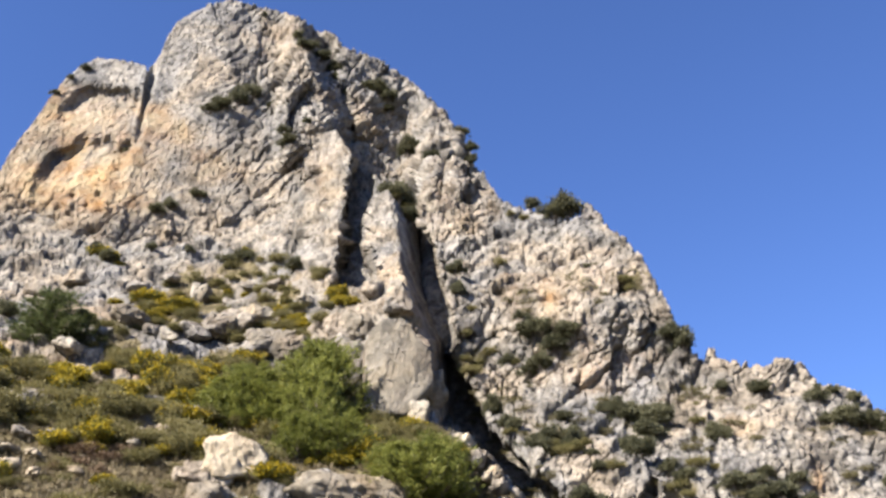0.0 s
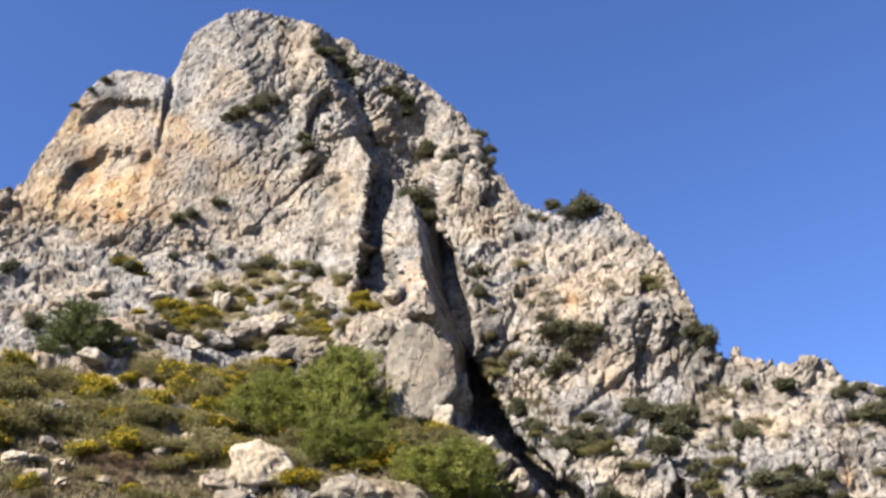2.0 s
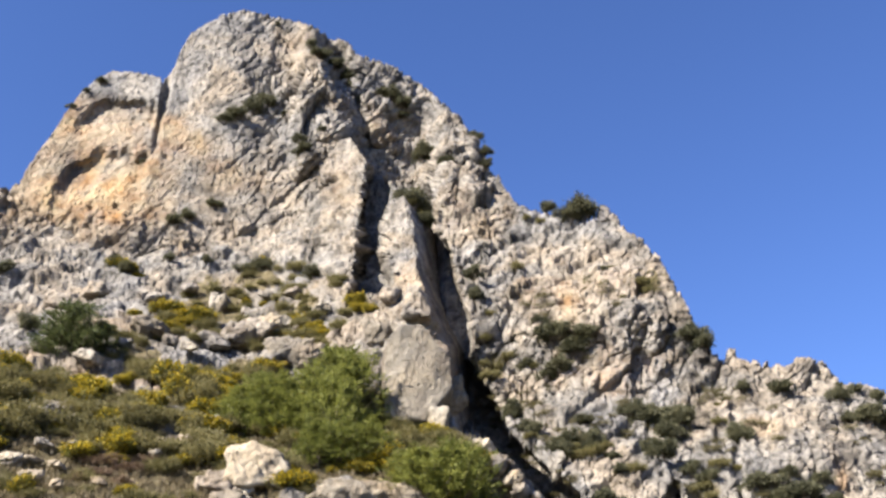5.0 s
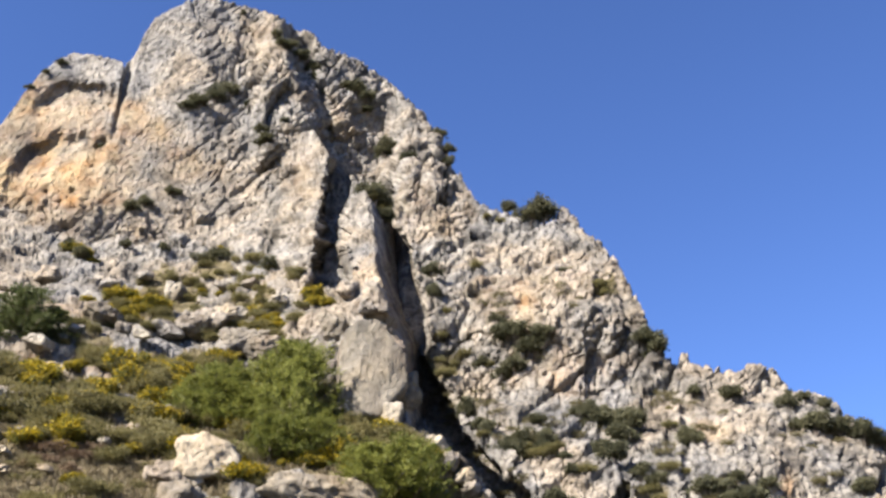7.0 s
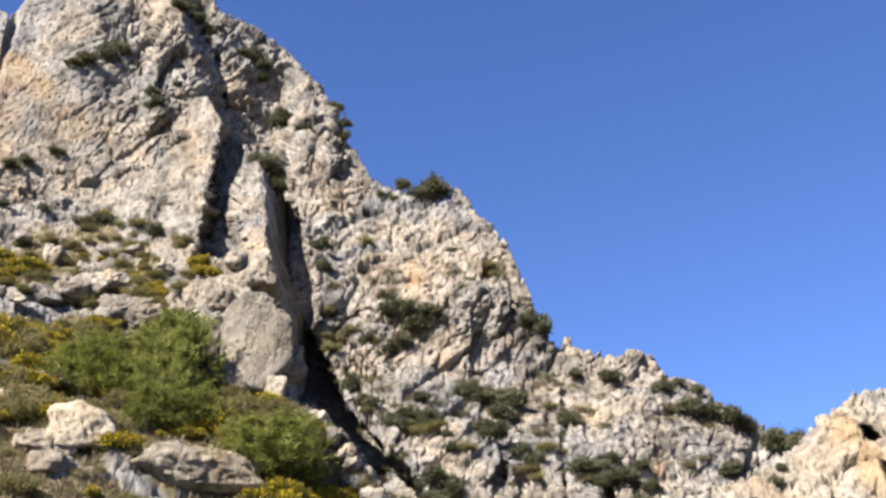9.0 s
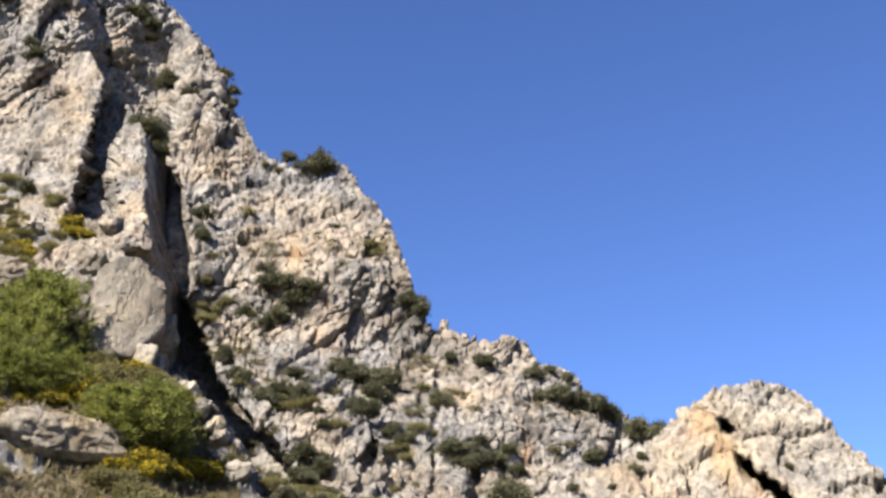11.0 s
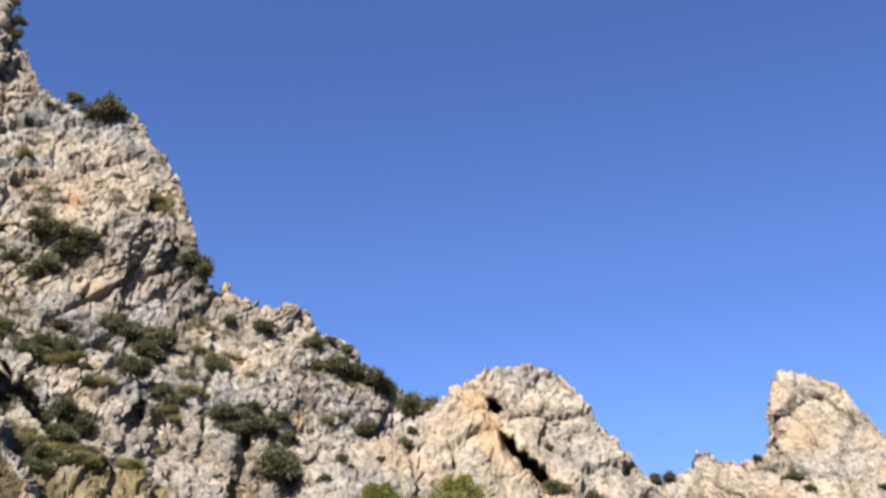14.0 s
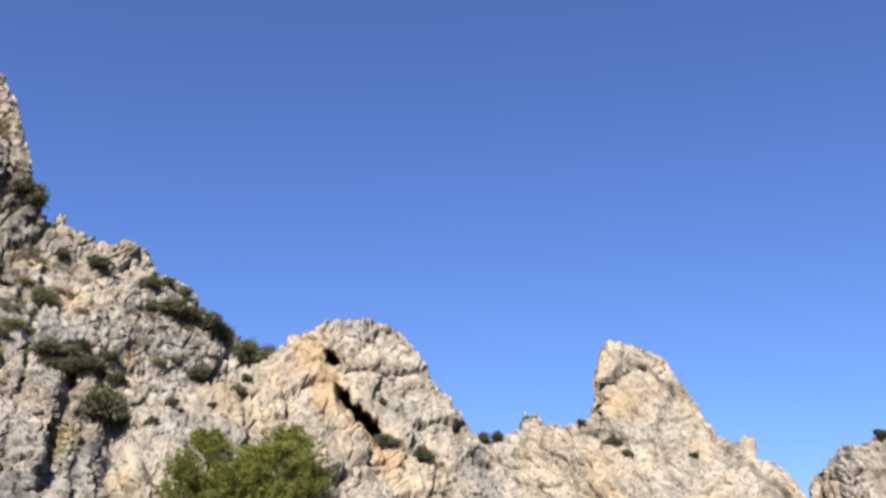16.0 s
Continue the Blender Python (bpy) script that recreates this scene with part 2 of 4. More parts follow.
class Sheet:
    """A rock mass, laid out by bearing and angle of elevation: a face that rises to a crest and falls away behind."""

    def __init__(self, name, bearings, rows, foot, crest, far, relief, masks, mat, back=24.0, drop=30.0, rough=0.25, seed=0):
        az = np.asarray(bearings)
        top = crest(az)
        zero = np.zeros_like(az)
        top = top + rough * fbm(np.stack((az * 1.1, zero + seed, zero), 1), 5, seed + 5, 0.6)
        self.az, self.top, self.foot, self.rows = az, top, foot, rows
        v = np.linspace(0, 1, rows)
        el = foot + (top[None, :] - foot) * v[:, None]
        A = np.broadcast_to(az, el.shape)
        r = far(A, el)
        h = EYE + r * np.tan(np.radians(el))
        nb = 22
        s = np.linspace(0, 1, nb + 1)[1:, None] ** 1.6
        r = np.concatenate((r, r[-1] + back * s))
        h = np.concatenate((h, h[-1] - drop * s ** 0.92))
        A = np.broadcast_to(az, r.shape)
        el = np.concatenate((el, np.broadcast_to(top, (nb, len(az))) + 0.01))
        a = np.radians(A)
        P = np.stack((r * np.sin(a), r * np.cos(a), h), 2)
        du = np.gradient(P, axis=1)
        dv = np.gradient(P, axis=0)
        N = np.cross(du, dv)
        NF = np.cross(np.gradient(P[:rows], axis=1), np.gradient(P[:rows], axis=0))
        N[:rows] = NF
        N[rows:rows + 8] = NF[-1]
        N /= np.linalg.norm(N, axis=2)[..., None] + 1e-9
        flat = P.reshape(-1, 3)
        m = masks(A.ravel(), el.ravel(), flat)
        d = relief(A.ravel(), el.ravel(), flat, m).reshape(r.shape)
        d[rows:] *= np.linspace(0.9, 0.4, nb)[:, None]
        d[rows + 2:] = np.minimum(d[rows + 2:], 0.2)
        P = P + N * d[..., None]
        # keep the skyline
        def angles(P):
            return np.degrees(np.arctan2(P[..., 2] - EYE, np.hypot(P[..., 0], P[..., 1])))
        want = crest(az)
        miss = want - angles(P).max(0)
        w = max(3, int(0.7 / np.median(np.diff(az))) | 1)
        miss = np.convolve(np.pad(miss, w // 2, mode="edge"), np.ones(w) / w, mode="valid")
        v = np.concatenate((np.linspace(0, 1, rows), np.ones(nb)))
        P[..., 2] += np.clip(v * 2 - 1, 0, 1)[:, None] * np.radians(miss) * np.hypot(P[..., 0], P[..., 1]) / np.cos(np.radians(want)) ** 2
        self.P, self.N, self.el = P, N, angles(P)
        self.soil = m["soil"].reshape(r.shape)
        nr, nc = r.shape
        idx = np.arange(nr * nc).reshape(nr, nc)
        quads = np.stack((idx[:-1, :-1], idx[:-1, 1:], idx[1:, 1:], idx[1:, :-1]), 2).reshape(-1, 4)
        me = bpy.data.meshes.new(name)
        me.from_pydata(P.reshape(-1, 3), [], quads)
        me.polygons.foreach_set("use_smooth", np.ones(len(quads), bool))
        for key, vals in m.items():
            at = me.attributes.new(key, "FLOAT", "POINT")
            at.data.foreach_set("value", vals.astype(np.float32))
        me.materials.append(mat)
        me.update()
        self.ob = new(name, me)

    def at(self, bearing, elevation):
        c = int(np.argmin(abs(self.az - bearing)))
        i = int(np.argmin(abs(self.el[:self.rows + 1, c] - elevation)))
        return Vector(self.P[i, c])


def masks_none(A, E, P):
    z = np.zeros(len(A))
    return {"soil": z, "ochre": z, "lichen": z}

# ---- rock masses ----
SEEN = np.linspace(-31.5, 32.0, 1200)


def lip(E):
    """Bearing of the spur's eastern lip, where the gully wall drops away."""
    return np.interp(E, (11, 12.2, 13.7, 14.6, 15.5, 16.7, 17.5, 18.0, 18.4, 21, 23, 24.7, 26.6, 28.2, 29.8, 31.2),
                     (7.0, 5.3, 4.95, 4.3, 3.3, 2.2, 1.2, 0.4, -0.3, -0.5, -0.9, -1.8, -2.4, -2.6, -2.85, -3.4))


def gully(A, E, more):
    """The deep slot between spur and eastern cliff."""
    x = A - lip(E)
    wide = table(E, (12, 2.2), (15.6, 2.6), (17.5, 2.9), (18.5, 3.0), (20, 2.6), (21.5, 1.7), (22.3, 1.1), (23.2, 1.6), (24.6, 2.4), (28.3, 2.2), (30, 1.4), (31, 0.6)) + more
    return step(x, -1.6, -0.6) * (1 - step(x, wide - 0.25, wide + 0.05)) * (1 - step(E, 29.5, 31.5)) * step(E, 12.8, 14.2)


def far_peak(A, E):
    west = table(A, (-55, 92), (-28, 83), (-21, 78), (-13, 77), (-9, 76.5), (-7, 78), (-2, 82))
    top = table(A, (-55, 100), (-28, 93), (-20, 88.5), (-13, 87.5), (-10, 86), (-7, 87), (-2, 91))
    r = np.where(E < 26, 74 + (west - 74) * (E - 10) / 16, west + (top - west) * (E - 26) / 14)
    # east of the spur the cliff stands close behind the gully and falls back step by step
    east = table(E, (5, 40), (10, 46.5), (12, 49.4), (14, 52.9), (16, 54.2), (18, 57.2), (20, 60.6), (22, 61.8), (24, 62), (26, 64.8), (28, 69.2), (30, 74), (34, 83), (40, 92))
    east = east + table(A, (1, 0), (4, 0.2), (8, 0.3), (12, 0.8), (16, 1.6), (20, 3.2), (24, 6), (34, 18))
    r = r + (east - r) * step(A, -3.2, -0.8)
    r = r + 8 * gully(A, E, 0.0)
    # rounded nose of the eastern cliff
    r = r - 1.6 * bell(A, 9.5, 4.2) * step(E, 15, 25)
    r = r - 1.6 * bell(A, 18.5, 3.0) * bell(E, 17.5, 3.5)
    # domed summit block and its fluted pillar
    r = r - 1.3 * bell(A, -15.6, 2.8) * step(E, 29.5, 36)
    g = -6.9 - (E - 34.8) * 0.5
    r = r - 3.2 * step(A, -11.6, -10.7) * (1 - step(A - g, -0.7, 0.2)) * step(E, 31, 35) * (1 - 0.7 * step(E, 38.2, 39.5))
    r = r + 2.5 * bell(A, g + 0.6, 0.5) * step(E, 33, 34.5)
    r = r - 2.2 * step(A, -1.6, -0.9) * (1 - step(A, 0.6, 1.6)) * step(E, 30.5, 32.5) * (1 - step(E, 35.2, 36.5))
    # the cleft between summit block and western crag
    r = r + 1.5 * bell(A, -19.75 + 0.05 * (E - 34), 0.2) * step(E, 31.6, 34.5)
    # hollows under ragged arched roofs in the western crag
    rag = np.stack((A * 1.3, E * 1.3, 0 * A), -1).reshape(-1, 3)
    rag = 0.18 * fbm(rag, 4, 8, 0.55).reshape(A.shape)
    u = 32.55 - 0.20 * (A + 21.9) ** 2 * np.where(A < -21.9, 1.0, 0.8) + rag - E
    r = r + 1.25 * step(u, -0.15, 0.9) * (1 - step(u, 1.0, 2.8)) * step(A, -25.4, -24.4) * (1 - step(A, -20.6, -19.9))
    u = 35.3 - 0.10 * (A + 21.2) ** 2 + rag - E
    r = r + 1.2 * step(u, -0.15, 0.7) * (1 - step(u, 0.8, 2.0)) * step(A, -24.9, -24.0) * (1 - step(A, -20.4, -19.7))
    for a0, e0, w in ((-22.9, 28.9, 0.22), (-21.5, 29.2, 0.28), (-22.0, 28.5, 0.2), (-20.2, 32.1, 0.25)):
        r = r + 0.8 * np.exp(-(((A - a0) / w) ** 2 + ((E - e0) / w) ** 2))
    # chimneys in the lower cliffs
    for a0, lean, e1, w, deep in ((17.4, 0.10, 14.0, 0.28, 3.5), (13.0, -0.12, 14.6, 0.22, 2.2), (15.1, 0.06, 19.5, 0.16, 1.4), (20.2, 0.0, 12.5, 0.35, 3.0), (11.0, 0.2, 15.5, 0.2, 1.8), (18.9, 0.1, 18.4, 0.12, 1.0)):
        r = r + 0.55 * deep * bell(A, a0 + lean * (E - 12) + 0.6 * rag, w) * (1 - step(E, e1 - 0.6, e1 + 0.4))
    return r


def crest_peak(az):
    west = table(az, (-56, 5), (-45, 18), (-36, 26), (-31, 28.4), (-28.4, 29.0), (-27.4, 29.6), (-26.9, 30.8), (-26.2, 32.0), (-25.5, 33.6), (-24.9, 34.8),
                 (-24.2, 35.7), (-23.2, 36.4), (-21.7, 36.6), (-20.2, 36.6), (-19.8, 36.2), (-19.2, 38.1), (-18.6, 39.2), (-17.6, 39.9), (-16.5, 40.5), (-15.2, 40.9),
                 (-12, 40.7), (-10.2, 40.5), (-8.7, 39.9), (-7.7, 39.4), (-6.2, 39.0), (-4.6, 38.7), (-2.2, 37.5), (0.1, 35.9), (1.0, 34.9), (1.8, 33.1))
    east = table(az, (1.8, 33.1), (2.5, 32.6), (3.7, 31.0), (4.8, 30.5), (6.1, 30.2), (8.3, 29.7), (9.0, 29.9), (9.8, 30.0), (10.3, 29.3), (11.6, 28.3), (12.6, 27.2),
                 (13.4, 25.2), (14.15, 23.2), (14.6, 21.7), (15.5, 21.4), (15.75, 21.9), (16.1, 21.4), (17.5, 20.9), (18.7, 20.7), (19.7, 21.1), (20.9, 20.4),
                 (21.2, 19.4), (22.5, 19.3), (23.5, 18.5), (24.4, 17.6), (25.6, 16.6), (26.8, 16.1), (28.7, 15.2), (33, 11), (37, 6.2))
    return np.where(az < 1.8, west, east)


def masks_peak(A, E, P):
    n = fbm(P / 7.0, 4, 11)
    soil = step(n + table(E, (6, -0.35), (15, -0.45), (20, -0.4), (24, -0.65), (45, -0.9)) + 0.55 * bell(A, 3.0, 2.4) * bell(E, 22.5, 4.5) + 0.2 * bell(A, 8.5, 5) * bell(E, 16, 2.5)
                - 0.6 * step(E, 25.5, 28), 0.05, 0.45)
    och = bell(A, -22.5, 2.6) * bell(E, 29.2, 1.2) + 0.5 * step(A, -26.5, -25) * (1 - step(A, -18.6, -17.4)) * step(E, 28, 29) * (1 - step(E, 34.3, 35.3))
    och = och + 0.6 * bell(A, -17.4, 0.9) * bell(E, 33.4, 0.9) + 0.5 * bell(A, -14.6, 2.2) * bell(E, 32.0, 0.9)
    och = och + 0.45 * bell(A, 6.6, 0.5) * bell(E, 25.5, 1.3) + 0.55 * bell(A, 8.2, 0.9) * bell(E, 20.6, 0.8) + 0.4 * bell(A, 3.7, 0.9) * bell(E, 26, 0.7)
    och = och + 0.5 * bell(A, 16.8, 1.1) * bell(E, 18.0, 0.6) + 0.7 * bell(A, 20.5, 0.35) * bell(E, 14.6, 0.7)
    och = och + 0.3 * step(fbm(P / 9.0, 3, 77), 0.25, 0.6)
    lic_shade = bell(A, -14.6 - (E - 38) * 0.3, 0.35) * step(E, 36.5, 37.5) * (1 - step(E, 40, 40.6)) + 0.5 * bell(A, -16.3, 0.3) * step(E, 35.5, 36.2)
    # under the crag's arched roofs: lichen stain together with painted overhang shade
    lic_shade = lic_shade + 0.9 * bell(A, -21.8, 2.0) * bell(E, 34.8, 0.5) + 0.9 * bell(A, -24.2, 0.6) * bell(E, 31.0, 0.9) + 0.8 * bell(A, -22.2, 1.6) * bell(E, 31.8, 0.5)
    return {"soil": soil, "ochre": np.clip(och, 0, 1), "lichen": np.clip(lic_shade, 0, 1)}


def relief_peak(A, E, P, m):
    smooth = step(A, -28, -26) * (1 - 0.8 * step(A, -17, -9)) * (1 - step(A, -9, -7)) * step(E, 27.5, 29.5) * (1 - step(A + E, 22, 26))
    smooth = np.maximum(smooth, 0.75 * step(A, -20, -19) * (1 - step(A, -14.6, -12.5)) * step(E, 31.5, 33))
    smooth = np.maximum(smooth, 0.7 * step(A, -20, -19) * (1 - step(A, -11, -8)) * step(E, 37.5, 39))
    rough = 1 - 0.88 * smooth - 0.30 * bell(A, 8.5, 5.0) * step(E, 19, 22) - 0.30 * step(A, 12, 15) * (1 - step(E, 19, 22)) - step(A, 2, 5) * (0.28 - 0.22 * step(E, 19, 22))
    hollow = 0.85 * gully(A, E, 0.15)
    rough = rough * (1 - hollow)
    d = 1.0 * fbm(P / 13.0, 3, 3) * rough
    f, c, d1, r1 = blocks(P, 3.6, (20, 66), 1.9, 21)
    d = d + (1.05 * f - 0.45 * c) * rough
    f, c, d1, r1 = blocks(P, 1.3, (20, 58), 1.9, 22)
    d = d + (0.5 * f - 0.34 * c) * rough
    f, c, d1, r1 = blocks(P, 0.62, (0, 70), 1.5, 23)
    d = d + (0.24 * f - 0.14 * c - 0.34 * (1 - step(d1, 0.16, 0.40)) * (r1 > 0.76)) * (0.25 + 0.75 * rough)
    f, c, d1, r1 = blocks(P, 0.31, (0, 40), 1.2, 24)
    return d + (0.10 * f - 0.06 * c) * (0.4 + 0.6 * rough) + 0.08 * fbm(P / 0.5, 3, 29)


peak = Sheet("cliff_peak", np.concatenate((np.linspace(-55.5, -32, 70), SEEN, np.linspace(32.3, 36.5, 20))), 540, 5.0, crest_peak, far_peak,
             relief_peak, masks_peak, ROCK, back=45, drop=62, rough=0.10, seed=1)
tagged(peak.ob, "steep grey limestone summit cliff with ochre seepage and shrubs", "cliff", kind="structure")


def crest_spur(az):
    return table(az, (-52, 10), (-40, 21), (-31, 24.5), (-27.5, 25.8), (-24.9, 27.8), (-22.6, 27.5), (-18.9, 28.9), (-16, 30.3), (-13.6, 31.2), (-11.9, 32.8),
                 (-9.8, 33.9), (-7.0, 34.6), (-6.1, 33.4), (-5.5, 32.9), (-4.4, 31.9), (-3.4, 31.2), (-2.2, 30.2), (-0.8, 28.8), (0.0, 27.4), (0.3, 25.8),
                 (0.45, 22), (0.6, 18.6), (1.3, 17.6), (2.3, 16.75), (3.4, 15.6), (4.4, 14.7), (5.0, 13.8), (5.4, 12.4), (6.6, 11.2), (8.6, 9.5), (11, 7.0), (14, 4.2))


def far_spur(A, E):
    r = table(E, (3, 27), (6, 33), (11, 41), (16, 50), (20, 59), (24, 69), (27, 77), (30, 82), (36, 91))
    r = r - table(A, (-13, 0), (-10, 4), (-6.6, 8), (-4.6, 10), (-2.8, 12), (0, 12)) * step(E, 19, 26)
    r = r + 0.4 * np.clip(-12 - A, 0, 18) * step(E, 18, 23)
    x = A - lip(E)
    r = r + 27 * np.clip(0.5 * (x + np.sqrt(x * x + 0.02)) / 2.3, 0, 1.4)
    r = r + 4 * step(A, -0.6, 3.0) * (1 - step(E, 14, 17.5))
    # a dark chimney behind the fin
    left = np.interp(E, (25.6, 27.5, 29.7, 31.6, 33.4), (-7.05, -6.65, -6.5, -6.2, -6.0))
    right = np.interp(E, (25.6, 28.2, 29.8, 31.7, 33.4), (-3.9, -4.75, -4.6, -4.4, -5.1))
    r = r + 6.0 * step(A - left, -0.06, 0.10) * (1 - step(A - right, -0.25, 0.05)) * step(E, 25.5, 26.0)
    r = r - 1.6 * step(A, -9.4, -8.2) * (1 - step(A - left, -0.1, 0.06)) * step(E, 25, 27)
    # slanting hollows in the broken face
    for a0, e0, la, le, turn, deep in ((-9.2, 31.5, 1.3, 0.42, 42, 2.2), (-9.1, 28.3, 0.6, 0.8, 15, 2.4), (-10.4, 29.6, 0.9, 0.25, 40, 1.0), (-12.3, 30.4, 1.0, 0.25, 38, 1.0)):
        c, s = math.cos(radians(turn)), math.sin(radians(turn))
        u, v = (A - a0) * 0.86 * c + (E - e0) * s, -(A - a0) * 0.86 * s + (E - e0) * c
        r = r + deep * np.exp(-(u / la) ** 2) * step(v, -le * 1.6, le * 0.3) * (1 - step(v, le * 0.3, le * 0.6))
    return r


def masks_spur(A, E, P):
    n = 0.75 * fbm(P / 6.5, 5, 41, 0.55)
    near_edge = step(A - lip(E), -0.9, -0.2) * step(A, -2, 0.6)
    soil = n + table(E, (8, 0.75), (17, 0.62), (20.5, 0.5), (22.3, -0.2), (25.2, -0.32), (27, -0.55), (30, -0.8)) - 1.2 * near_edge
    soil = soil - 0.7 * step(A, -8, -5.5) * step(E, 21.5, 23) - 1.0 * step(A, -4.5, -3) * step(E, 17.5, 19) + 0.5 * bell(A, -6.0, 1.2) * bell(E, 25.2, 0.5) - 0.5 * (1 - step(A, -26, -23)) * step(E, 20.8, 22)
    soil = step(soil, 0.0, 0.4)
    och = 0.45 * step(fbm(P / 8.0, 3, 51), 0.2, 0.6) + 0.35 * bell(A, -7.6, 1.0) * bell(E, 31.5, 2.5) + 0.15 * near_edge
    # the gully wall's shade, painted as dark streaks from the lip onward
    lic_shade = 0.7 * step(A - lip(E), 0, 0.3)
    return {"soil": soil, "ochre": np.clip(och, 0, 1), "lichen": np.clip(lic_shade, 0, 1)}


def relief_spur(A, E, P, m):
    stony = 1 - m["soil"]
    face = step(E, 24.5, 27) * step(A, -14, -10)
    fin = step(A, -6.8, -5.2) * step(E, 22.5, 24)
    d = 0.9 * fbm(P / 13.0, 3, 61) * (1 - 0.5 * fin)
    f, c, d1, r1 = blocks(P, 3.4, (10, 52), 2.6, 62)
    d = d + (0.7 * f - 0.3 * c) * stony * (0.5 + 0.5 * face) * (1 - 0.5 * fin)
    f, c, d1, r1 = blocks(P, 1.3, (0, 8), 1.6, 66)
    d = d + (0.55 * f - 0.2 * c + 0.25 * (1 - step(d1, 0.1, 0.7))) * stony * (1 - face)
    stony = stony * (0.3 + 0.7 * face)
    f, c, d1, r1 = blocks(P, 1.4, (10, 52), 2.3, 63)
    d = d + (0.4 * f - 0.24 * c + 0.18 * (1 - step(d1, 0.1, 0.75)) * (1 - face)) * stony * (1 - 0.5 * fin)
    f, c, d1, r1 = blocks(P, 0.7, (0, 50), 1.2, 64)
    d = d + (0.18 * f - 0.1 * c + 0.07 * (1 - step(d1, 0.1, 0.7))) * (0.25 + 0.75 * stony)
    d = d + (0.10 + 0.1 * stony) * fbm(P / 0.55, 3, 65)
    return d * (1 - 0.65 * step(A - lip(E), -0.25, 0.15))


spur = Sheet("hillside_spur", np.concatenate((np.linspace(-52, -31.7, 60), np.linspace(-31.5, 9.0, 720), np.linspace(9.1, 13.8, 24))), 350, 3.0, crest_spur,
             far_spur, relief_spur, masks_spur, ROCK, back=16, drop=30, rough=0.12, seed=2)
tagged(spur.ob, "rocky limestone spur and scrubby slope below the cliff", "hillside", kind="structure")


def crest_knoll(az):
    return table(az, (20.1, 4), (20.35, 8), (20.45, 10.4), (20.7, 12.0), (21.5, 12.9), (23.3, 13.4), (25.7, 13.9), (26.9, 14.8), (28.1, 15.5), (29, 16.3), (29.7, 16.9),
                 (30.4, 16.9), (31.3, 17.6), (32.5, 17.6), (33.5, 17.8), (35.2, 17.3), (36.0, 16.4), (36.9, 15.2), (37.7, 13.7), (38.5, 12.4), (39.5, 11.4), (41, 8.5), (43.5, 4))


def slanting_hollow(A, E):
    """The shallow cave under a slanting roof in the knoll's face."""
    u = 14.35 - 0.95 * (A - 31.9) + 0.1 * np.sin(A * 7) + 0.12 * np.sin(A * 11) - E
    return step(u, -0.02, 0.14) * (1 - step(u, 0.6, 1.8)) * step(A, 31.6, 32.6) * (1 - step(A, 34.2, 34.8))


def far_knoll(A, E):
    r = table(A, (19, 54), (22, 52), (26, 52.5), (29, 54), (33, 56), (44, 64)) + (E - 12) * table(A, (20, 1.9), (27, 1.6), (30, 0.9), (44, 0.8))
    r = r + 5 * (1 - step(A, 20.0, 21.6))
    r = r + 4.5 * np.exp(-(((A - 31.5) / 0.34) ** 2 + ((E - 15.35) / 0.3) ** 2) ** 2)
    r = r + 6.0 * slanting_hollow(A, E)
    edge = 16.6 - 0.35 * (A - 29) + 0.15 * np.sin(A * 5)
    return r - 0.25 * step(E - edge, -0.2, 0.2) * step(A, 29, 30)


def masks_knoll(A, E, P):
    slab = (E - (14.4 - 1.02 * (A - 31.6)))
    och = 1.3 * bell(slab, -0.8, 1.1) * step(A, 29.4, 30.6) * (1 - step(A, 35.2, 36.6)) + 0.65 * bell(A, 29.8, 1.3) * bell(E, 14.8, 0.9)
    och = och + 0.35 * bell(A, 20.9, 0.4) * bell(E, 9.5, 2.0) + 0.25 * step(fbm(P / 6, 3, 81), 0.1, 0.5)
    soil = step(fbm(P / 5, 4, 82) - 0.75 + 0.5 * (1 - step(E, 8, 10.5)), 0.0, 0.4)
    return {"soil": soil, "ochre": np.clip(och, 0, 1), "lichen": np.zeros(len(A))}


def relief_knoll(A, E, P, m):
    d = 0.9 * fbm(P / 8.0, 4, 91)
    f, c, d1, r1 = blocks(P, 3.2, (60, -38), 2.4, 92)
    d = d + 0.75 * f - 0.35 * c
    f, c, d1, r1 = blocks(P, 1.15, (60, -40), 1.8, 93)
    d = d + 0.30 * f - 0.2 * c
    f, c, d1, r1 = blocks(P, 0.5, (60, -40), 1.3, 94)
    d = d + 0.16 * f - 0.12 * c - 0.32 * (1 - step(d1, 0.16, 0.42)) * (r1 > 0.78) + 0.08 * fbm(P / 0.4, 3, 95)
    near = step(A, 30.6, 31.6) * (1 - step(A, 34.8, 35.6)) * (1 - step(abs(E - 14.0 + 0.95 * (A - 31.9)), 1.0, 1.8))
    return d * (1 - 0.75 * near)


knoll = Sheet("rock_knoll", np.linspace(20.1, 43.4, 400), 210, 4.0, crest_knoll, far_knoll, relief_knoll, masks_knoll, ROCK_WARM, back=26, drop=24, rough=0.12, seed=3)
tagged(knoll.ob, "sunlit pale limestone knoll with a slanting ochre hollow", "rock", kind="structure")


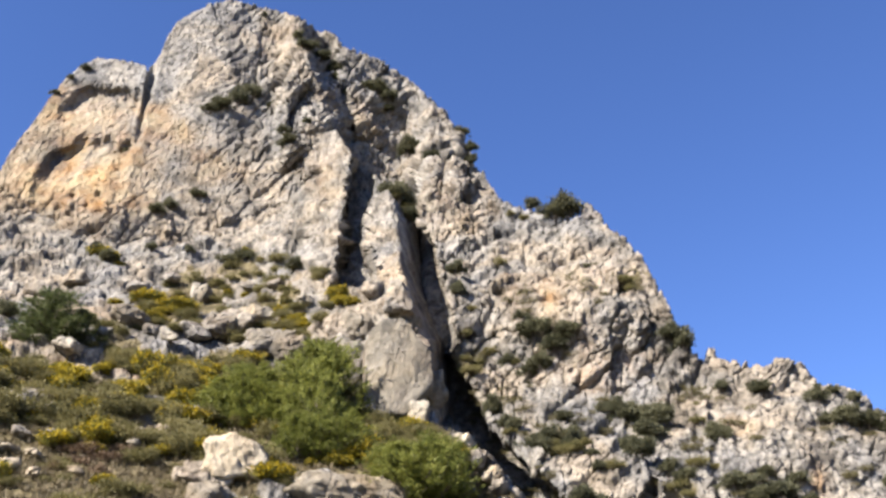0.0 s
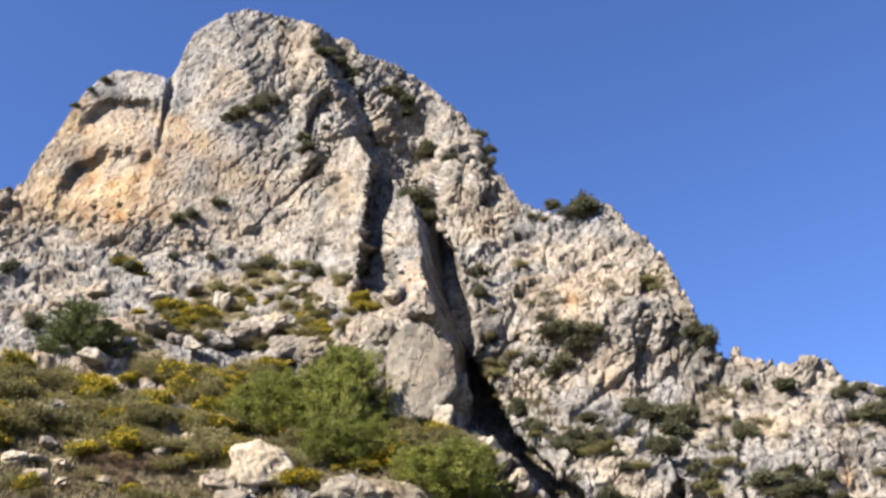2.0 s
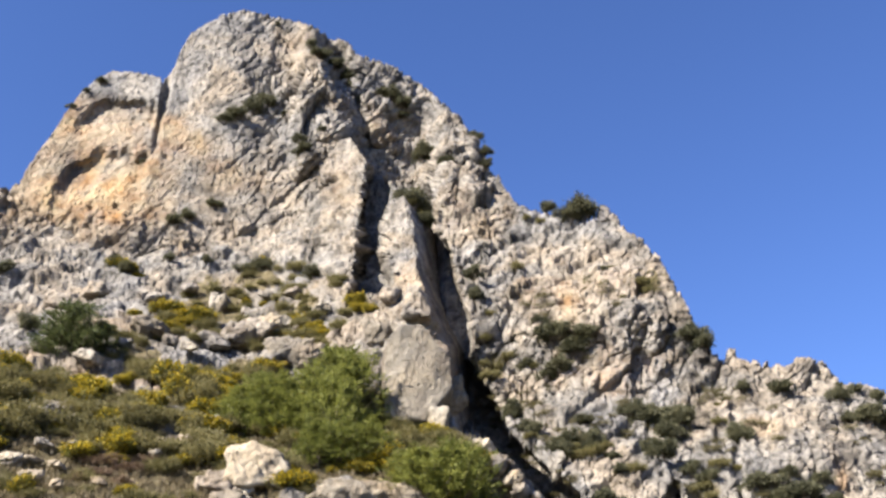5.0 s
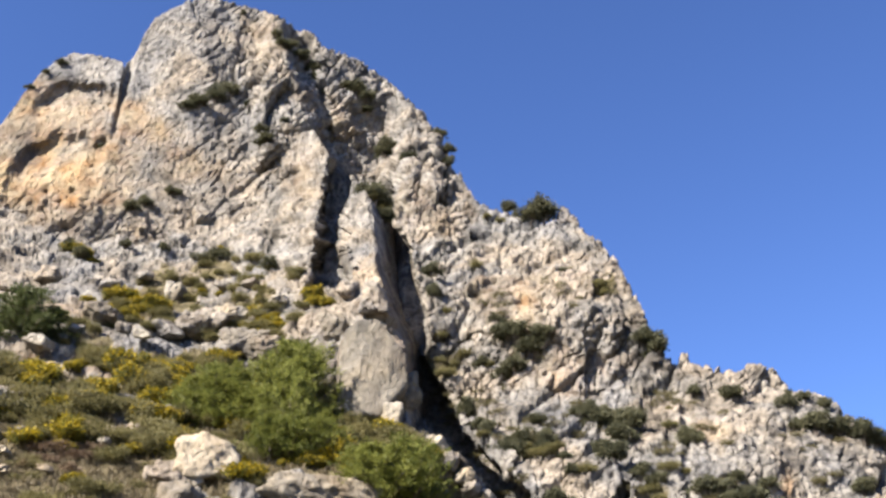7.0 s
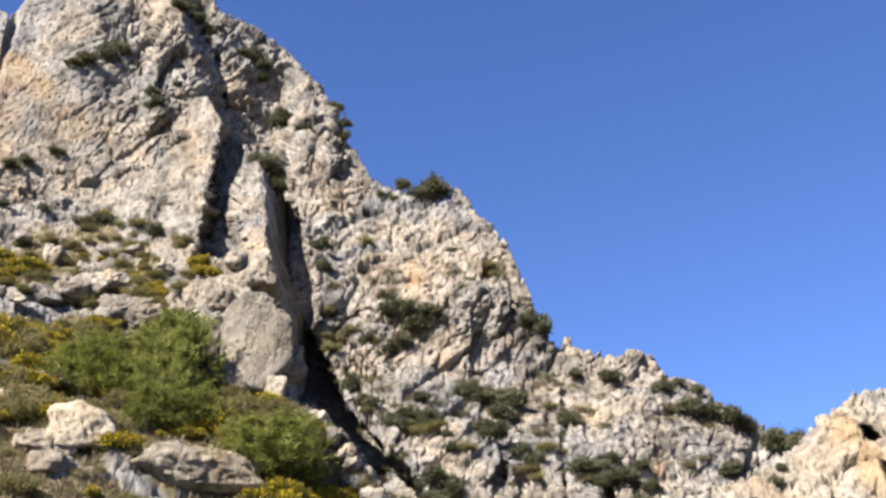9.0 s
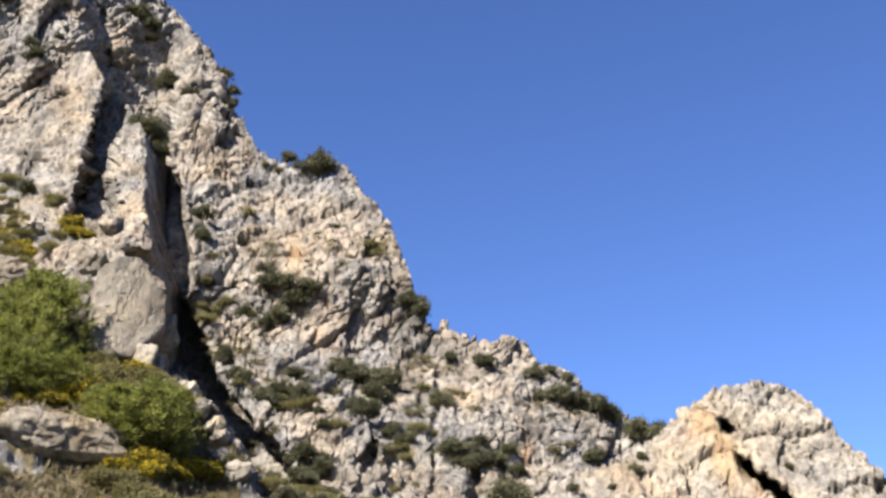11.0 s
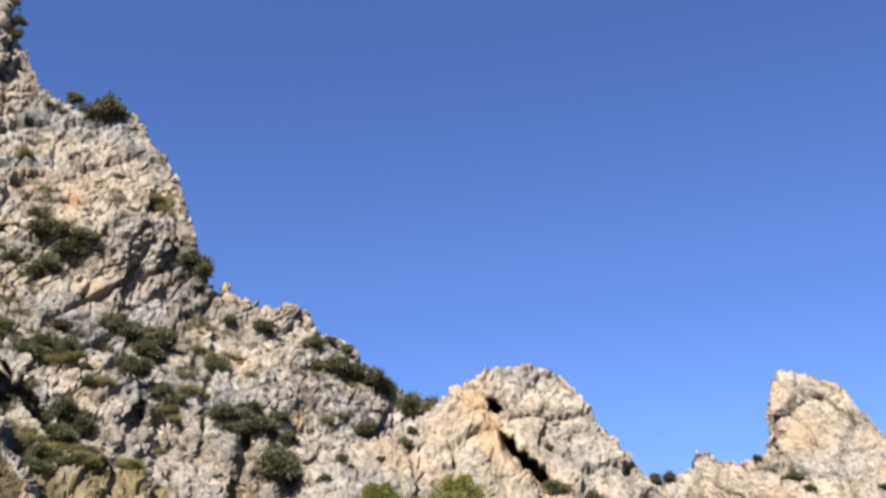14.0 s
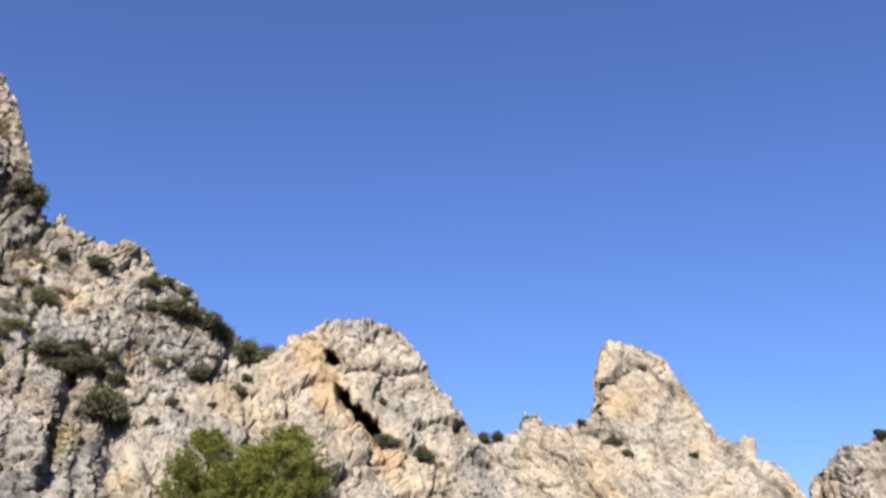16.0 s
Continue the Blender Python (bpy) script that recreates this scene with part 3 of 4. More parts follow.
def crest_pinnacle(az):
    return table(az, (35, 4), (38, 9.5), (39.5, 11.0), (41.4, 11.4), (42.3, 11.8), (42.5, 12.6), (43.2, 12.6), (43.8, 12.05), (44.9, 11.9), (46.1, 12.2), (46.75, 12.6),
                 (46.85, 14.6), (47.0, 15.9), (47.5, 16.5), (48.6, 16.3), (49.8, 15.8), (50.7, 15.3), (51.1, 14.3), (52, 13.3), (52.5, 12.2), (53.0, 11.2), (54.3, 10.5),
                 (55.1, 9.8), (55.9, 9.6), (56.4, 9.0), (57, 7.9), (58.5, 5), (59.5, 3))


def far_pinnacle(A, E):
    r = table(A, (34, 100), (42, 92), (47, 88), (52, 88), (60, 94)) + (E - 11) * 1.1
    r = r - 0.55 * step(E - 0.25 * (A - 48), 14.4, 14.8) * step(A, 46, 47) * (1 - step(A, 50, 51.5))
    return r + 3.0 * (1 - step(A, 46.75, 47.5)) * step(E, 12.4, 12.9)


def masks_pinnacle(A, E, P):
    och = 0.55 * bell(A, 48.6, 1.4) * bell(E, 13.4, 0.9) + 0.4 * bell(A, 52, 0.5) * bell(E, 10.6, 0.9) + 0.2 * step(fbm(P / 6, 3, 84), 0.1, 0.5)
    lic_shade = 0.6 * bell(A, 48.3, 2.2) * step(E, 14.6, 15.2)
    return {"soil": step(fbm(P / 4, 4, 85) - 0.9, 0, 0.4), "ochre": np.clip(och, 0, 1), "lichen": lic_shade}


def relief_pinnacle(A, E, P, m):
    d = 0.8 * fbm(P / 8.0, 4, 101)
    f, c, d1, r1 = blocks(P, 2.8, (130, 45), 2.6, 102)
    d = d + 0.7 * f - 0.4 * c
    f, c, d1, r1 = blocks(P, 1.1, (130, 48), 1.9, 103)
    d = d + 0.30 * f - 0.2 * c
    f, c, d1, r1 = blocks(P, 0.5, (130, 45), 1.3, 104)
    return d + 0.16 * f - 0.12 * c - 0.32 * (1 - step(d1, 0.16, 0.42)) * (r1 > 0.78) + 0.08 * fbm(P / 0.4, 3, 105)


ridge = Sheet("rock_ridge", np.linspace(35.2, 59.4, 420), 180, 3.0, crest_pinnacle, far_pinnacle, relief_pinnacle, masks_pinnacle, ROCK_WARM, back=14, drop=22, rough=0.09, seed=4)
tagged(ridge.ob, "pale limestone ridge with a leaning pinnacle", "rock", kind="structure")


def crest_outcrop(az):
    return table(az, (57.2, 3), (57.6, 7.5), (57.9, 8.7), (58.6, 9.5), (59.4, 10.2), (60.5, 10.4), (61.1, 10.8), (63, 11.2), (68, 11), (76, 8), (84, 3))


outcrop = Sheet("rock_outcrop", np.concatenate((np.linspace(57.2, 66, 190), np.linspace(66.2, 83.8, 60))), 110, 2.5, crest_outcrop,
                lambda A, E: table(A, (57, 82), (60, 76), (84, 80)) + (E - 8) * 1.0, relief_pinnacle, masks_pinnacle, ROCK, back=22, drop=16, rough=0.15, seed=5)
tagged(outcrop.ob, "grey fluted limestone outcrop", "rock", kind="structure")


# ---- the ground, out to the horizon ----
def build_ground():
    rad = np.concatenate((np.linspace(0, 60, 61), np.geomspace(62, 3600, 70)))
    az = np.radians(np.linspace(0, 360, 181)[:-1])
    R, A = np.meshgrid(rad, az, indexing="ij")
    X, Y = R * np.sin(A), R * np.cos(A)
    rise = table(R, (0, 0), (4, 0.05), (26, 3.0), (45, 4.6), (3600, 4.8))
    ahead = step(np.cos(A - radians(10)), -0.4, 0.5)
    P = np.stack((X.ravel(), Y.ravel(), np.zeros(X.size)), 1)
    Z = rise * ahead - 14 * (1 - ahead) * step(R, 6, 160) + (fbm(P / 9.0, 4, 7) * 0.35).reshape(R.shape) * step(R, 2, 12)
    V = np.stack((X, Y, Z), 2).reshape(-1, 3)
    nr, nc = R.shape
    idx = np.arange(nr * nc).reshape(nr, nc)
    nxt = np.roll(idx, -1, 1)
    quads = np.stack((idx[:-1], nxt[:-1], nxt[1:], idx[1:]), 2).reshape(-1, 4)
    me = bpy.data.meshes.new("ground")
    me.from_pydata(V, [], quads[:, ::-1])
    me.polygons.foreach_set("use_smooth", np.ones(len(quads), bool))
    me.attributes.new("soil", "FLOAT", "POINT").data.foreach_set("value", np.full(len(V), 0.85, np.float32))
    me.materials.append(ROCK)
    return tagged(new("ground", me), "dry stony ground with scrub earth", "ground", kind="structure")


build_ground()

# ---- helpers for things ----
rng = np.random.default_rng(5)


def mesh_of(name, V, F, mat, smooth=False):
    me = bpy.data.meshes.new(name)
    me.from_pydata(V, [], F)
    if smooth:
        me.polygons.foreach_set("use_smooth", np.ones(len(me.polygons), bool))
    me.materials.append(mat)
    me.update()
    return me


def part(name, me, parent, label=""):
    ob = new(name, me)
    ob.parent = parent
    return tagged(ob, label)


def unit(v):
    return v / (np.linalg.norm(v, axis=-1, keepdims=True) + 1e-9)


def leaves(at, way, length, width, g):
    """Small pointed blades from the places at, along way, as a mesh's arrays."""
    n = len(at)
    side = unit(np.cross(way, g.normal(size=(n, 3))))
    L = length * g.uniform(0.6, 1.3, (n, 1))
    W = width * g.uniform(0.6, 1.3, (n, 1))
    V = np.stack((at, at + way * L * 0.5 + side * W * 0.5, at + way * L, at + way * L * 0.5 - side * W * 0.5), 1).reshape(-1, 3)
    return V, np.arange(4 * n).reshape(-1, 4)


def stem(points, radius, sides=6):
    """A tapered, bent stem through points."""
    V, F = [], []
    for k, p in enumerate(points):
        rad = radius * (1 - 0.75 * k / (len(points) - 1))
        for s in range(sides):
            a = 2 * math.pi * s / sides
            V.append((p[0] + rad * math.cos(a), p[1] + rad * math.sin(a), p[2]))
    for k in range(len(points) - 1):
        for s in range(sides):
            a, b = k * sides + s, k * sides + (s + 1) % sides
            F.append((a, b, b + sides, a + sides))
    return V, F


def stems(g, count, height, spread, radius):
    V, F = [], []
    for _ in range(count):
        a = g.uniform(0, 6.28)
        lean = spread * g.uniform(0.3, 1.0)
        pts = [np.array((math.cos(a) * lean * t ** 1.4, math.sin(a) * lean * t ** 1.4, height * t - 0.15)) + g.normal(0, 0.03, 3) * t for t in np.linspace(0, 1, 5)]
        v, f = stem(pts, radius * g.uniform(0.6, 1.0))
        F += [tuple(i + len(V) for i in q) for q in f]
        V += v
    return V, F


def crown_points(g, clumps, size, low=-0.25):
    """Clump centres of an uneven crown: lobes of different reach, with gaps."""
    lobes = unit(g.normal(size=(7, 3)) * (1, 1, 0.7) + (0, 0, 0.25))
    reach = g.uniform(0.35, 1.2, 7)
    d = unit(g.normal(size=(clumps * 3, 3)))
    d = d[d[:, 2] > low][:clumps]
    pull = np.max(np.exp(6.0 * (d @ lobes.T - 1)) * reach, axis=1)
    rad = (0.3 + 0.8 * pull) * g.uniform(0.55, 1.0, len(d)) ** 0.5
    return d * rad[:, None] * size, d


def make_shrub(seed, kind):
    """An evergreen shrub about 2 m across and 1.7 m high, from several bent stems."""
    g = np.random.default_rng(seed)
    leaf, clumps, per, length, width, size, high = {
        "oak": (OAK_LEAF, 120, 32, 0.13, 0.085, (1.0, 1.0, 0.85), 0.75),
        "gorse": (GORSE_LEAF, 120, 30, 0.17, 0.045, (1.0, 1.0, 0.62), 0.42),
        "scrub": (SCRUB_LEAF, 110, 32, 0.14, 0.042, (1.0, 1.0, 0.55), 0.36),
        "dry": (DRY_LEAF, 60, 24, 0.24, 0.035, (1.0, 1.0, 0.5), 0.34)}[kind]
    name = {"oak": "evergreen_shrub", "gorse": "gorse_bush", "scrub": "scrub_bush", "dry": "dry_bush"}[kind]
    thing = new(name)
    v, f = stems(g, 5, high + 0.2, 0.5, 0.05)
    part("trunk", mesh_of("trunk", v, f, BARK, True), thing)
    c, d = crown_points(g, clumps, np.array(size))
    c = c + (0, 0, high)
    at = np.repeat(c, per, 0) + g.normal(0, 0.12, (len(c) * per, 3))
    way = unit(np.repeat(d, per, 0) * 0.7 + g.normal(0, 0.8, (len(at), 3)) + (0, 0, 0.25 if kind == "oak" else 0.6))
    V, F = leaves(at, way, length, width, g)
    crown = part("crown", mesh_of("crown", V, F, leaf), thing)
    if kind == "gorse":
        some = c[(c[:, 2] > high * 0.8) & (g.random(len(c)) < 0.7)]
        at = np.repeat(some, 26, 0) + g.normal(0, 0.13, (len(some) * 26, 3)) + (0, 0, 0.08)
        V, F = leaves(at, unit(g.normal(size=(len(at), 3)) + (0, 0, 0.5)), 0.11, 0.10, g)
        part("blossom", mesh_of("blossom", V, F, FLOWER), crown, "bright yellow pea flowers")
    return thing


def make_pine(seed, leaf, look_of):
    """A bushy young pine 3 m high: whorls of upswept branches with long soft needles."""
    g = np.random.default_rng(seed)
    thing = new("young_pine")
    bv, bf = stem([np.array((0.04 * math.sin(t * 5), 0.04 * math.cos(t * 4), 3.0 * t - 0.2)) for t in np.linspace(0, 1, 9)], 0.09, 8)
    bv = [tuple(p) for p in bv]
    at, way = [], []
    for k in range(74):
        t = g.uniform(0.0, 0.98) ** 1.25
        a = g.uniform(0, 6.283)
        out = np.array((math.cos(a), math.sin(a), 0.0))
        reach = 1.2 * (1 - t) ** 0.6 * g.uniform(0.6, 1.1) + 0.2
        base = np.array((0, 0, 2.8 * t))
        pts = [base + out * reach * s + np.array((0, 0, 0.55 * reach * s ** 1.6)) for s in np.linspace(0, 1, 5)]
        w, q = stem(pts, 0.03, 4)
        bf += [tuple(i + len(bv) for i in e) for e in q]
        bv += w
        for s in np.linspace(0.3, 1.05, 7):
            tip = base + out * reach * s + np.array((0, 0, 0.55 * reach * s ** 1.6)) + g.normal(0, 0.09, 3)
            at.append(tip + g.normal(0, 0.05, (15, 3)))
            way.append(unit(out * 0.5 + np.array((0, 0, 0.7)) + g.normal(0, 0.65, (15, 3))))
    part("trunk", mesh_of("trunk", bv, bf, BARK), thing)
    V, F = leaves(np.concatenate(at), np.concatenate(way), 0.22, 0.035, g)
    part("crown", mesh_of("crown", V, F, leaf), thing, look_of)
    return thing


def plant(protos, sheet, spots, label, category, group, squash=1.0, sink=0.12, mid=0.62):
    """Copies of the prototypes, by bearing, elevation of the crown's middle, and width in metres."""
    for k, (b, e, wide) in enumerate(spots):
        proto = protos[k % len(protos)]
        s = wide / 2.0
        p = sheet.at(b, e)
        far = math.hypot(p.x, p.y)
        p = sheet.at(b, e - math.degrees(mid * s * squash / far))
        turn = Matrix.Rotation(rng.uniform(-0.25, 0.25), 4, "X") @ Matrix.Rotation(rng.uniform(0, 6.28), 4, "Z")
        m = Matrix.Translation(p - Vector((0, 0, sink * s))) @ turn @ Matrix.Diagonal((s * rng.uniform(0.85, 1.4), s * rng.uniform(0.85, 1.3), s * squash * rng.uniform(0.75, 1.1), 1))
        tagged(copy_thing(proto, m), label, category, group)


def retire(protos):
    for o in protos:
        for c in list(o.children_recursive):
            bpy.data.objects.remove(c)
        bpy.data.objects.remove(o)


def boulder_mesh(name, planes, size, seed, cuts=5, rough=0.05, mat=None):
    """A stone bounded by broken faces (normal, distance), with rounded and pitted edges."""
    bm = bmesh.new()
    bmesh.ops.create_icosphere(bm, subdivisions=cuts, radius=1)
    me = bpy.data.meshes.new(name)
    bm.to_mesh(me)
    bm.free()
    V = np.empty(len(me.vertices) * 3)
    me.vertices.foreach_get("co", V)
    V = unit(V.reshape(-1, 3))
    N = unit(np.array([p[0] for p in planes], float))
    D = np.array([p[1] for p in planes], float)
    k = V @ N.T
    reach = np.where(k > 0.05, D / np.maximum(k, 0.05), 9)
    rad = -np.log(np.exp(-90 * reach).sum(1)) / 90
    rad = np.clip(rad, 0.3, 1.8)
    Q = V * rad[:, None]
    Q = Q * (1 + rough * fbm(Q * 2.2 + seed, 4, seed)[:, None])
    P = Q * np.array(size)
    f, c, d1, r1 = blocks(P + seed * 13.1, 0.9, (10, 50), 1.5, seed)
    P = P + V * (rough * 1.2 * f - rough * 0.8 * c + rough * 0.6 * fbm(P / 0.35, 3, seed + 3))[:, None]
    me.vertices.foreach_set("co", P.ravel())
    me.polygons.foreach_set("use_smooth", np.ones(len(me.polygons), bool))
    me.attributes.new("ochre", "FLOAT", "POINT").data.foreach_set("value", np.full(len(P), 0.12, np.float32))
    me.materials.append(mat or ROCK)
    me.update()
    return me


def broken_planes(seed, count=10):
    g = np.random.default_rng(seed)
    return [(tuple(v), g.uniform(0.55, 0.92)) for v in unit(g.normal(size=(count, 3)))] + [((0, 0, 1), 0.8), ((0, 0, -1), 0.7), ((0, -1, 0.3), 0.75), ((1, 0, 0), 0.9), ((-1, 0, 0.2), 0.9), ((0, 1, 0), 0.8)]

# ---- boulders on the spur ----
ROCK_PALE = rock_material("pale broken limestone", (0.394, 0.354, 0.279), (0.299, 0.265, 0.204), (0.177, 0.150, 0.109), 20, 0.35)
ROCK_GREY = rock_material("smooth grey limestone", (0.224, 0.201, 0.160), (0.184, 0.165, 0.133), (0.136, 0.124, 0.102), 60, 0.22)


def set_stone(mesh, sheet, b, e, label, turn=0.0, near=0.0, category="boulder", group=""):
    p = sheet.at(b, e)
    back = Vector((p.x, p.y, 0)).normalized() * near
    ob = new("boulder", mesh)
    ob.matrix_world = Matrix.Translation(p - back) @ Matrix.Rotation(radians(-b + turn), 4, "Z")
    return tagged(ob, label, category, group)


slab = [((-1, -0.1, 0), 0.94), ((-0.6, 0, 1), 0.98), ((0.0, -0.1, 1), 0.95), ((0.8, -0.05, 1.05), 0.80), ((1, 0, 0.1), 0.97), ((0.7, 0, -0.75), 0.87),
        ((0.1, -1, 0.12), 0.8), ((0.5, -0.9, 0.1), 0.9), ((-0.5, -0.8, 0), 0.92), ((0, 1, 0), 0.8), ((0, 0, -1), 0.98)]
set_stone(boulder_mesh("boulder", slab, (2.1, 1.9, 3.3), 3, 6, 0.035, ROCK_GREY), spur, -2.65, 20.65, "huge smooth grey boulder standing on the rocky spur", near=1.9)
# bearing, elevation, half width, half depth, half height, stone
STONES = (
    (-5.22, 23.71, 0.75, 0.7, 1.0, ROCK_GREY), (-6.41, 23.4, 0.9, 0.8, 1.0, ROCK), (-5.3, 21.32, 0.85, 0.9, 1.5, ROCK), (-4.23, 25.48, 0.6, 0.6, 0.6, ROCK),
    (-2.57, 25.11, 0.85, 0.8, 1.1, ROCK), (-0.86, 19.95, 0.85, 0.8, 1.15, ROCK_GREY), (-1.3, 18.7, 0.6, 0.6, 0.7, ROCK_PALE), (-4.7, 19.9, 0.5, 0.5, 0.6, ROCK_PALE),
    (-3.2, 18.9, 1.3, 1.0, 1.0, ROCK_PALE), (-18.3, 22.9, 1.3, 1.0, 0.85, ROCK_GREY), (-14.73, 24.72, 0.75, 0.7, 0.95, ROCK_PALE), (-14.77, 22.64, 0.9, 0.8, 0.6, ROCK),
    (-12.28, 23.27, 1.5, 1.1, 1.0, ROCK), (-13.4, 22.9, 0.9, 0.8, 0.7, ROCK), (-11.2, 23.6, 1.0, 0.8, 0.8, ROCK_PALE), (-10.26, 22.15, 1.4, 1.1, 0.9, ROCK_GREY),
    (-9.2, 22.0, 1.0, 0.9, 0.8, ROCK_GREY), (-11.3, 21.9, 0.8, 0.7, 0.5, ROCK))
MORE_STONES = (
    (-22.75, 20.91, 1.0, 0.8, 0.6, ROCK_PALE), (-21.6, 21.1, 0.7, 0.6, 0.45, ROCK_PALE), (-22.78, 18.02, 0.9, 0.8, 0.75, ROCK), (-23.5, 17.8, 0.7, 0.7, 0.6, ROCK),
    (-22.1, 17.6, 0.6, 0.6, 0.4, ROCK), (-11.58, 15.85, 1.25, 1.0, 1.1, ROCK_PALE), (-13.4, 14.9, 0.85, 0.8, 0.6, ROCK), (-12.4, 14.7, 0.7, 0.7, 0.5, ROCK_PALE),
    (-14.3, 14.9, 0.55, 0.6, 0.4, ROCK), (-12.9, 14.2, 0.8, 0.8, 0.5, ROCK_GREY), (-9.49, 17.4, 0.5, 0.5, 0.36, ROCK_GREY), (-10.3, 17.6, 0.4, 0.4, 0.4, ROCK_PALE), (-5.3, 14.1, 2.3, 1.4, 0.95, ROCK_PALE),
    (1.2, 17.2, 0.5, 0.5, 0.5, ROCK_PALE), (1.9, 16.3, 0.4, 0.5, 0.4, ROCK), (2.7, 15.6, 0.45, 0.5, 0.4, ROCK_PALE), (3.2, 14.9, 0.4, 0.5, 0.4, ROCK), (3.6, 13.9, 0.4, 0.5, 0.4, ROCK_PALE), (4.3, 13.1, 0.5, 0.5, 0.5, ROCK_PALE), (2.9, 13.9, 0.35, 0.4, 0.3, ROCK))
LOW_STONES = tuple((b, e, s, s * 0.9, s * 0.6, m) for b, e, s, m in (
    (-24.6, 15.4, 0.45, ROCK_PALE), (-23.4, 15.6, 0.4, ROCK_PALE), (-22.2, 15.4, 0.35, ROCK_PALE), (-23.0, 16.4, 0.4, ROCK_PALE), (-21.5, 16.5, 0.3, ROCK_PALE), (-23.4, 14.7, 0.4, ROCK_PALE), (-19.8, 16.3, 0.25, ROCK_PALE), (-22.1, 14.5, 0.25, ROCK_PALE), (-20.0, 14.8, 0.3, ROCK_PALE), (-21.4, 16.4, 0.3, ROCK_PALE), (-19.6, 17.2, 0.3, ROCK_PALE), (-17.2, 16.4, 0.25, ROCK_PALE), (-18.4, 24.6, 0.6, ROCK), (-9.8, 23.6, 0.5, ROCK),
    (-16.0, 22.3, 0.5, ROCK_PALE), (-19.5, 22.0, 0.5, ROCK), (-20.4, 21.5, 0.4, ROCK_PALE), (-17.2, 22.4, 0.5, ROCK), (-13.0, 24.4, 0.5, ROCK), (-7.6, 22.6, 0.6, ROCK_GREY), (-8.4, 24.9, 0.5, ROCK_PALE), (-10.4, 25.6, 0.5, ROCK), (-12.0, 25.4, 0.6, ROCK), (-14.0, 25.6, 0.5, ROCK_PALE), (-16.4, 25.4, 0.6, ROCK), (-21.6, 24.6, 0.8, ROCK), (-23.8, 23.6, 0.8, ROCK)))
for k, (b, e, sx, sy, sz, mat) in enumerate(STONES + MORE_STONES + LOW_STONES):
    tone = {ROCK: "weathered grey", ROCK_GREY: "smooth grey", ROCK_PALE: "pale broken"}[mat]
    set_stone(boulder_mesh("boulder", broken_planes(100 + k), (sx * 1.28, sy * 1.28, sz * 1.35), 200 + k, 5 if sx > 0.8 else 4, 0.11, mat), spur, b, e,
              tone + " limestone boulder lying on the scrubby slope", turn=17 * k % 40 - 20, near=0.5, group="boulders on the slope")
stub = boulder_mesh("boulder", broken_planes(77), (0.8, 0.75, 2.0), 77, 4, 0.08, ROCK_WARM)
set_stone(stub, ridge, 54.49, 10.55, "pale upright limestone stub on the ridge crest", category="rock")

head = boulder_mesh("boulder", broken_planes(41), (1.25, 1.3, 2.1), 41, 5, 0.06, ROCK_WARM)
set_stone(head, ridge, 47.55, 14.9, "weathered block leaning out from the top of the pinnacle", near=0.2, category="rock")
for b, e, half, tall in ((9.35, 29.9, 0.6, 1.1), (9.9, 29.7, 0.5, 0.7), (15.75, 21.5, 0.35, 0.75), (19.7, 20.6, 0.5, 0.6), (20.6, 19.9, 0.45, 0.6)):
    set_stone(boulder_mesh("boulder", broken_planes(int(b * 10)), (half, half, tall), int(b * 10), 4, 0.06, ROCK), peak, b, e, "pale limestone block perched on the cliff crest", category="rock", group="blocks on the crest")

# ---- shrubs and trees ----
oaks = [make_shrub(300 + k, "oak") for k in range(4)]
gorses = [make_shrub(320 + k, "gorse") for k in range(3)]
scrubs = [make_shrub(340 + k, "scrub") for k in range(3)]
drys = [make_shrub(360 + k, "dry") for k in range(2)]
pines = [make_pine(380 + k, PINE_LEAF, "soft bright green needles") for k in range(3)]
dark_pines = [make_pine(390 + k, DARK_PINE_LEAF, "deep green needles") for k in range(2)]
DARK_OAK = "dark evergreen shrub rooted in the grey limestone cliff"
SUMMIT_OAKS = ((-14.9, 35.5, 2.6), (-13.9, 35.9, 2.8), (-13.0, 36.2, 2.2), (-15.6, 35.1, 1.6), (-10.5, 39.6, 1.8), (-9.5, 39.2, 2.2), (-8.5, 38.7, 2.2), (-7.8, 38.1, 2.2), (-7.3, 37.5, 2.0), (-6.7, 36.9, 1.8), (-4.7, 37.2, 2.4), (-3.9, 36.7, 2.2), (-3.7, 36.1, 1.6), (-5.3, 37.3, 1.5), (-1.5, 33.9, 2.6), (-0.8, 33.5, 1.8), (1.1, 34.8, 1.8), (1.4, 34.0, 1.6), (1.5, 33.2, 1.4), (-10.8, 34.5, 1.6), (-10.2, 34.0, 1.6), (-10.6, 33.7, 1.4), (-11.8, 35.7, 1.2), (-23.7, 35.8, 1.1), (-24.5, 35.1, 0.9), (-25.2, 34.2, 0.9), (-20.3, 32.1, 1.0), (-15.7, 30.3, 1.5), (-18.0, 29.2, 1.8), (-17.3, 29.5, 1.4), (-12.8, 40.4, 0.8), (-9.2, 35.0, 1.0))
CLIFF_OAKS = ((8.0, 30.5, 3.2), (7.2, 30.2, 2.4), (5.8, 30.6, 1.4), (13.7, 23.1, 2.4), (14.2, 22.4, 2.0), (0.8, 27.2, 1.6), (1.0, 25.9, 1.4))
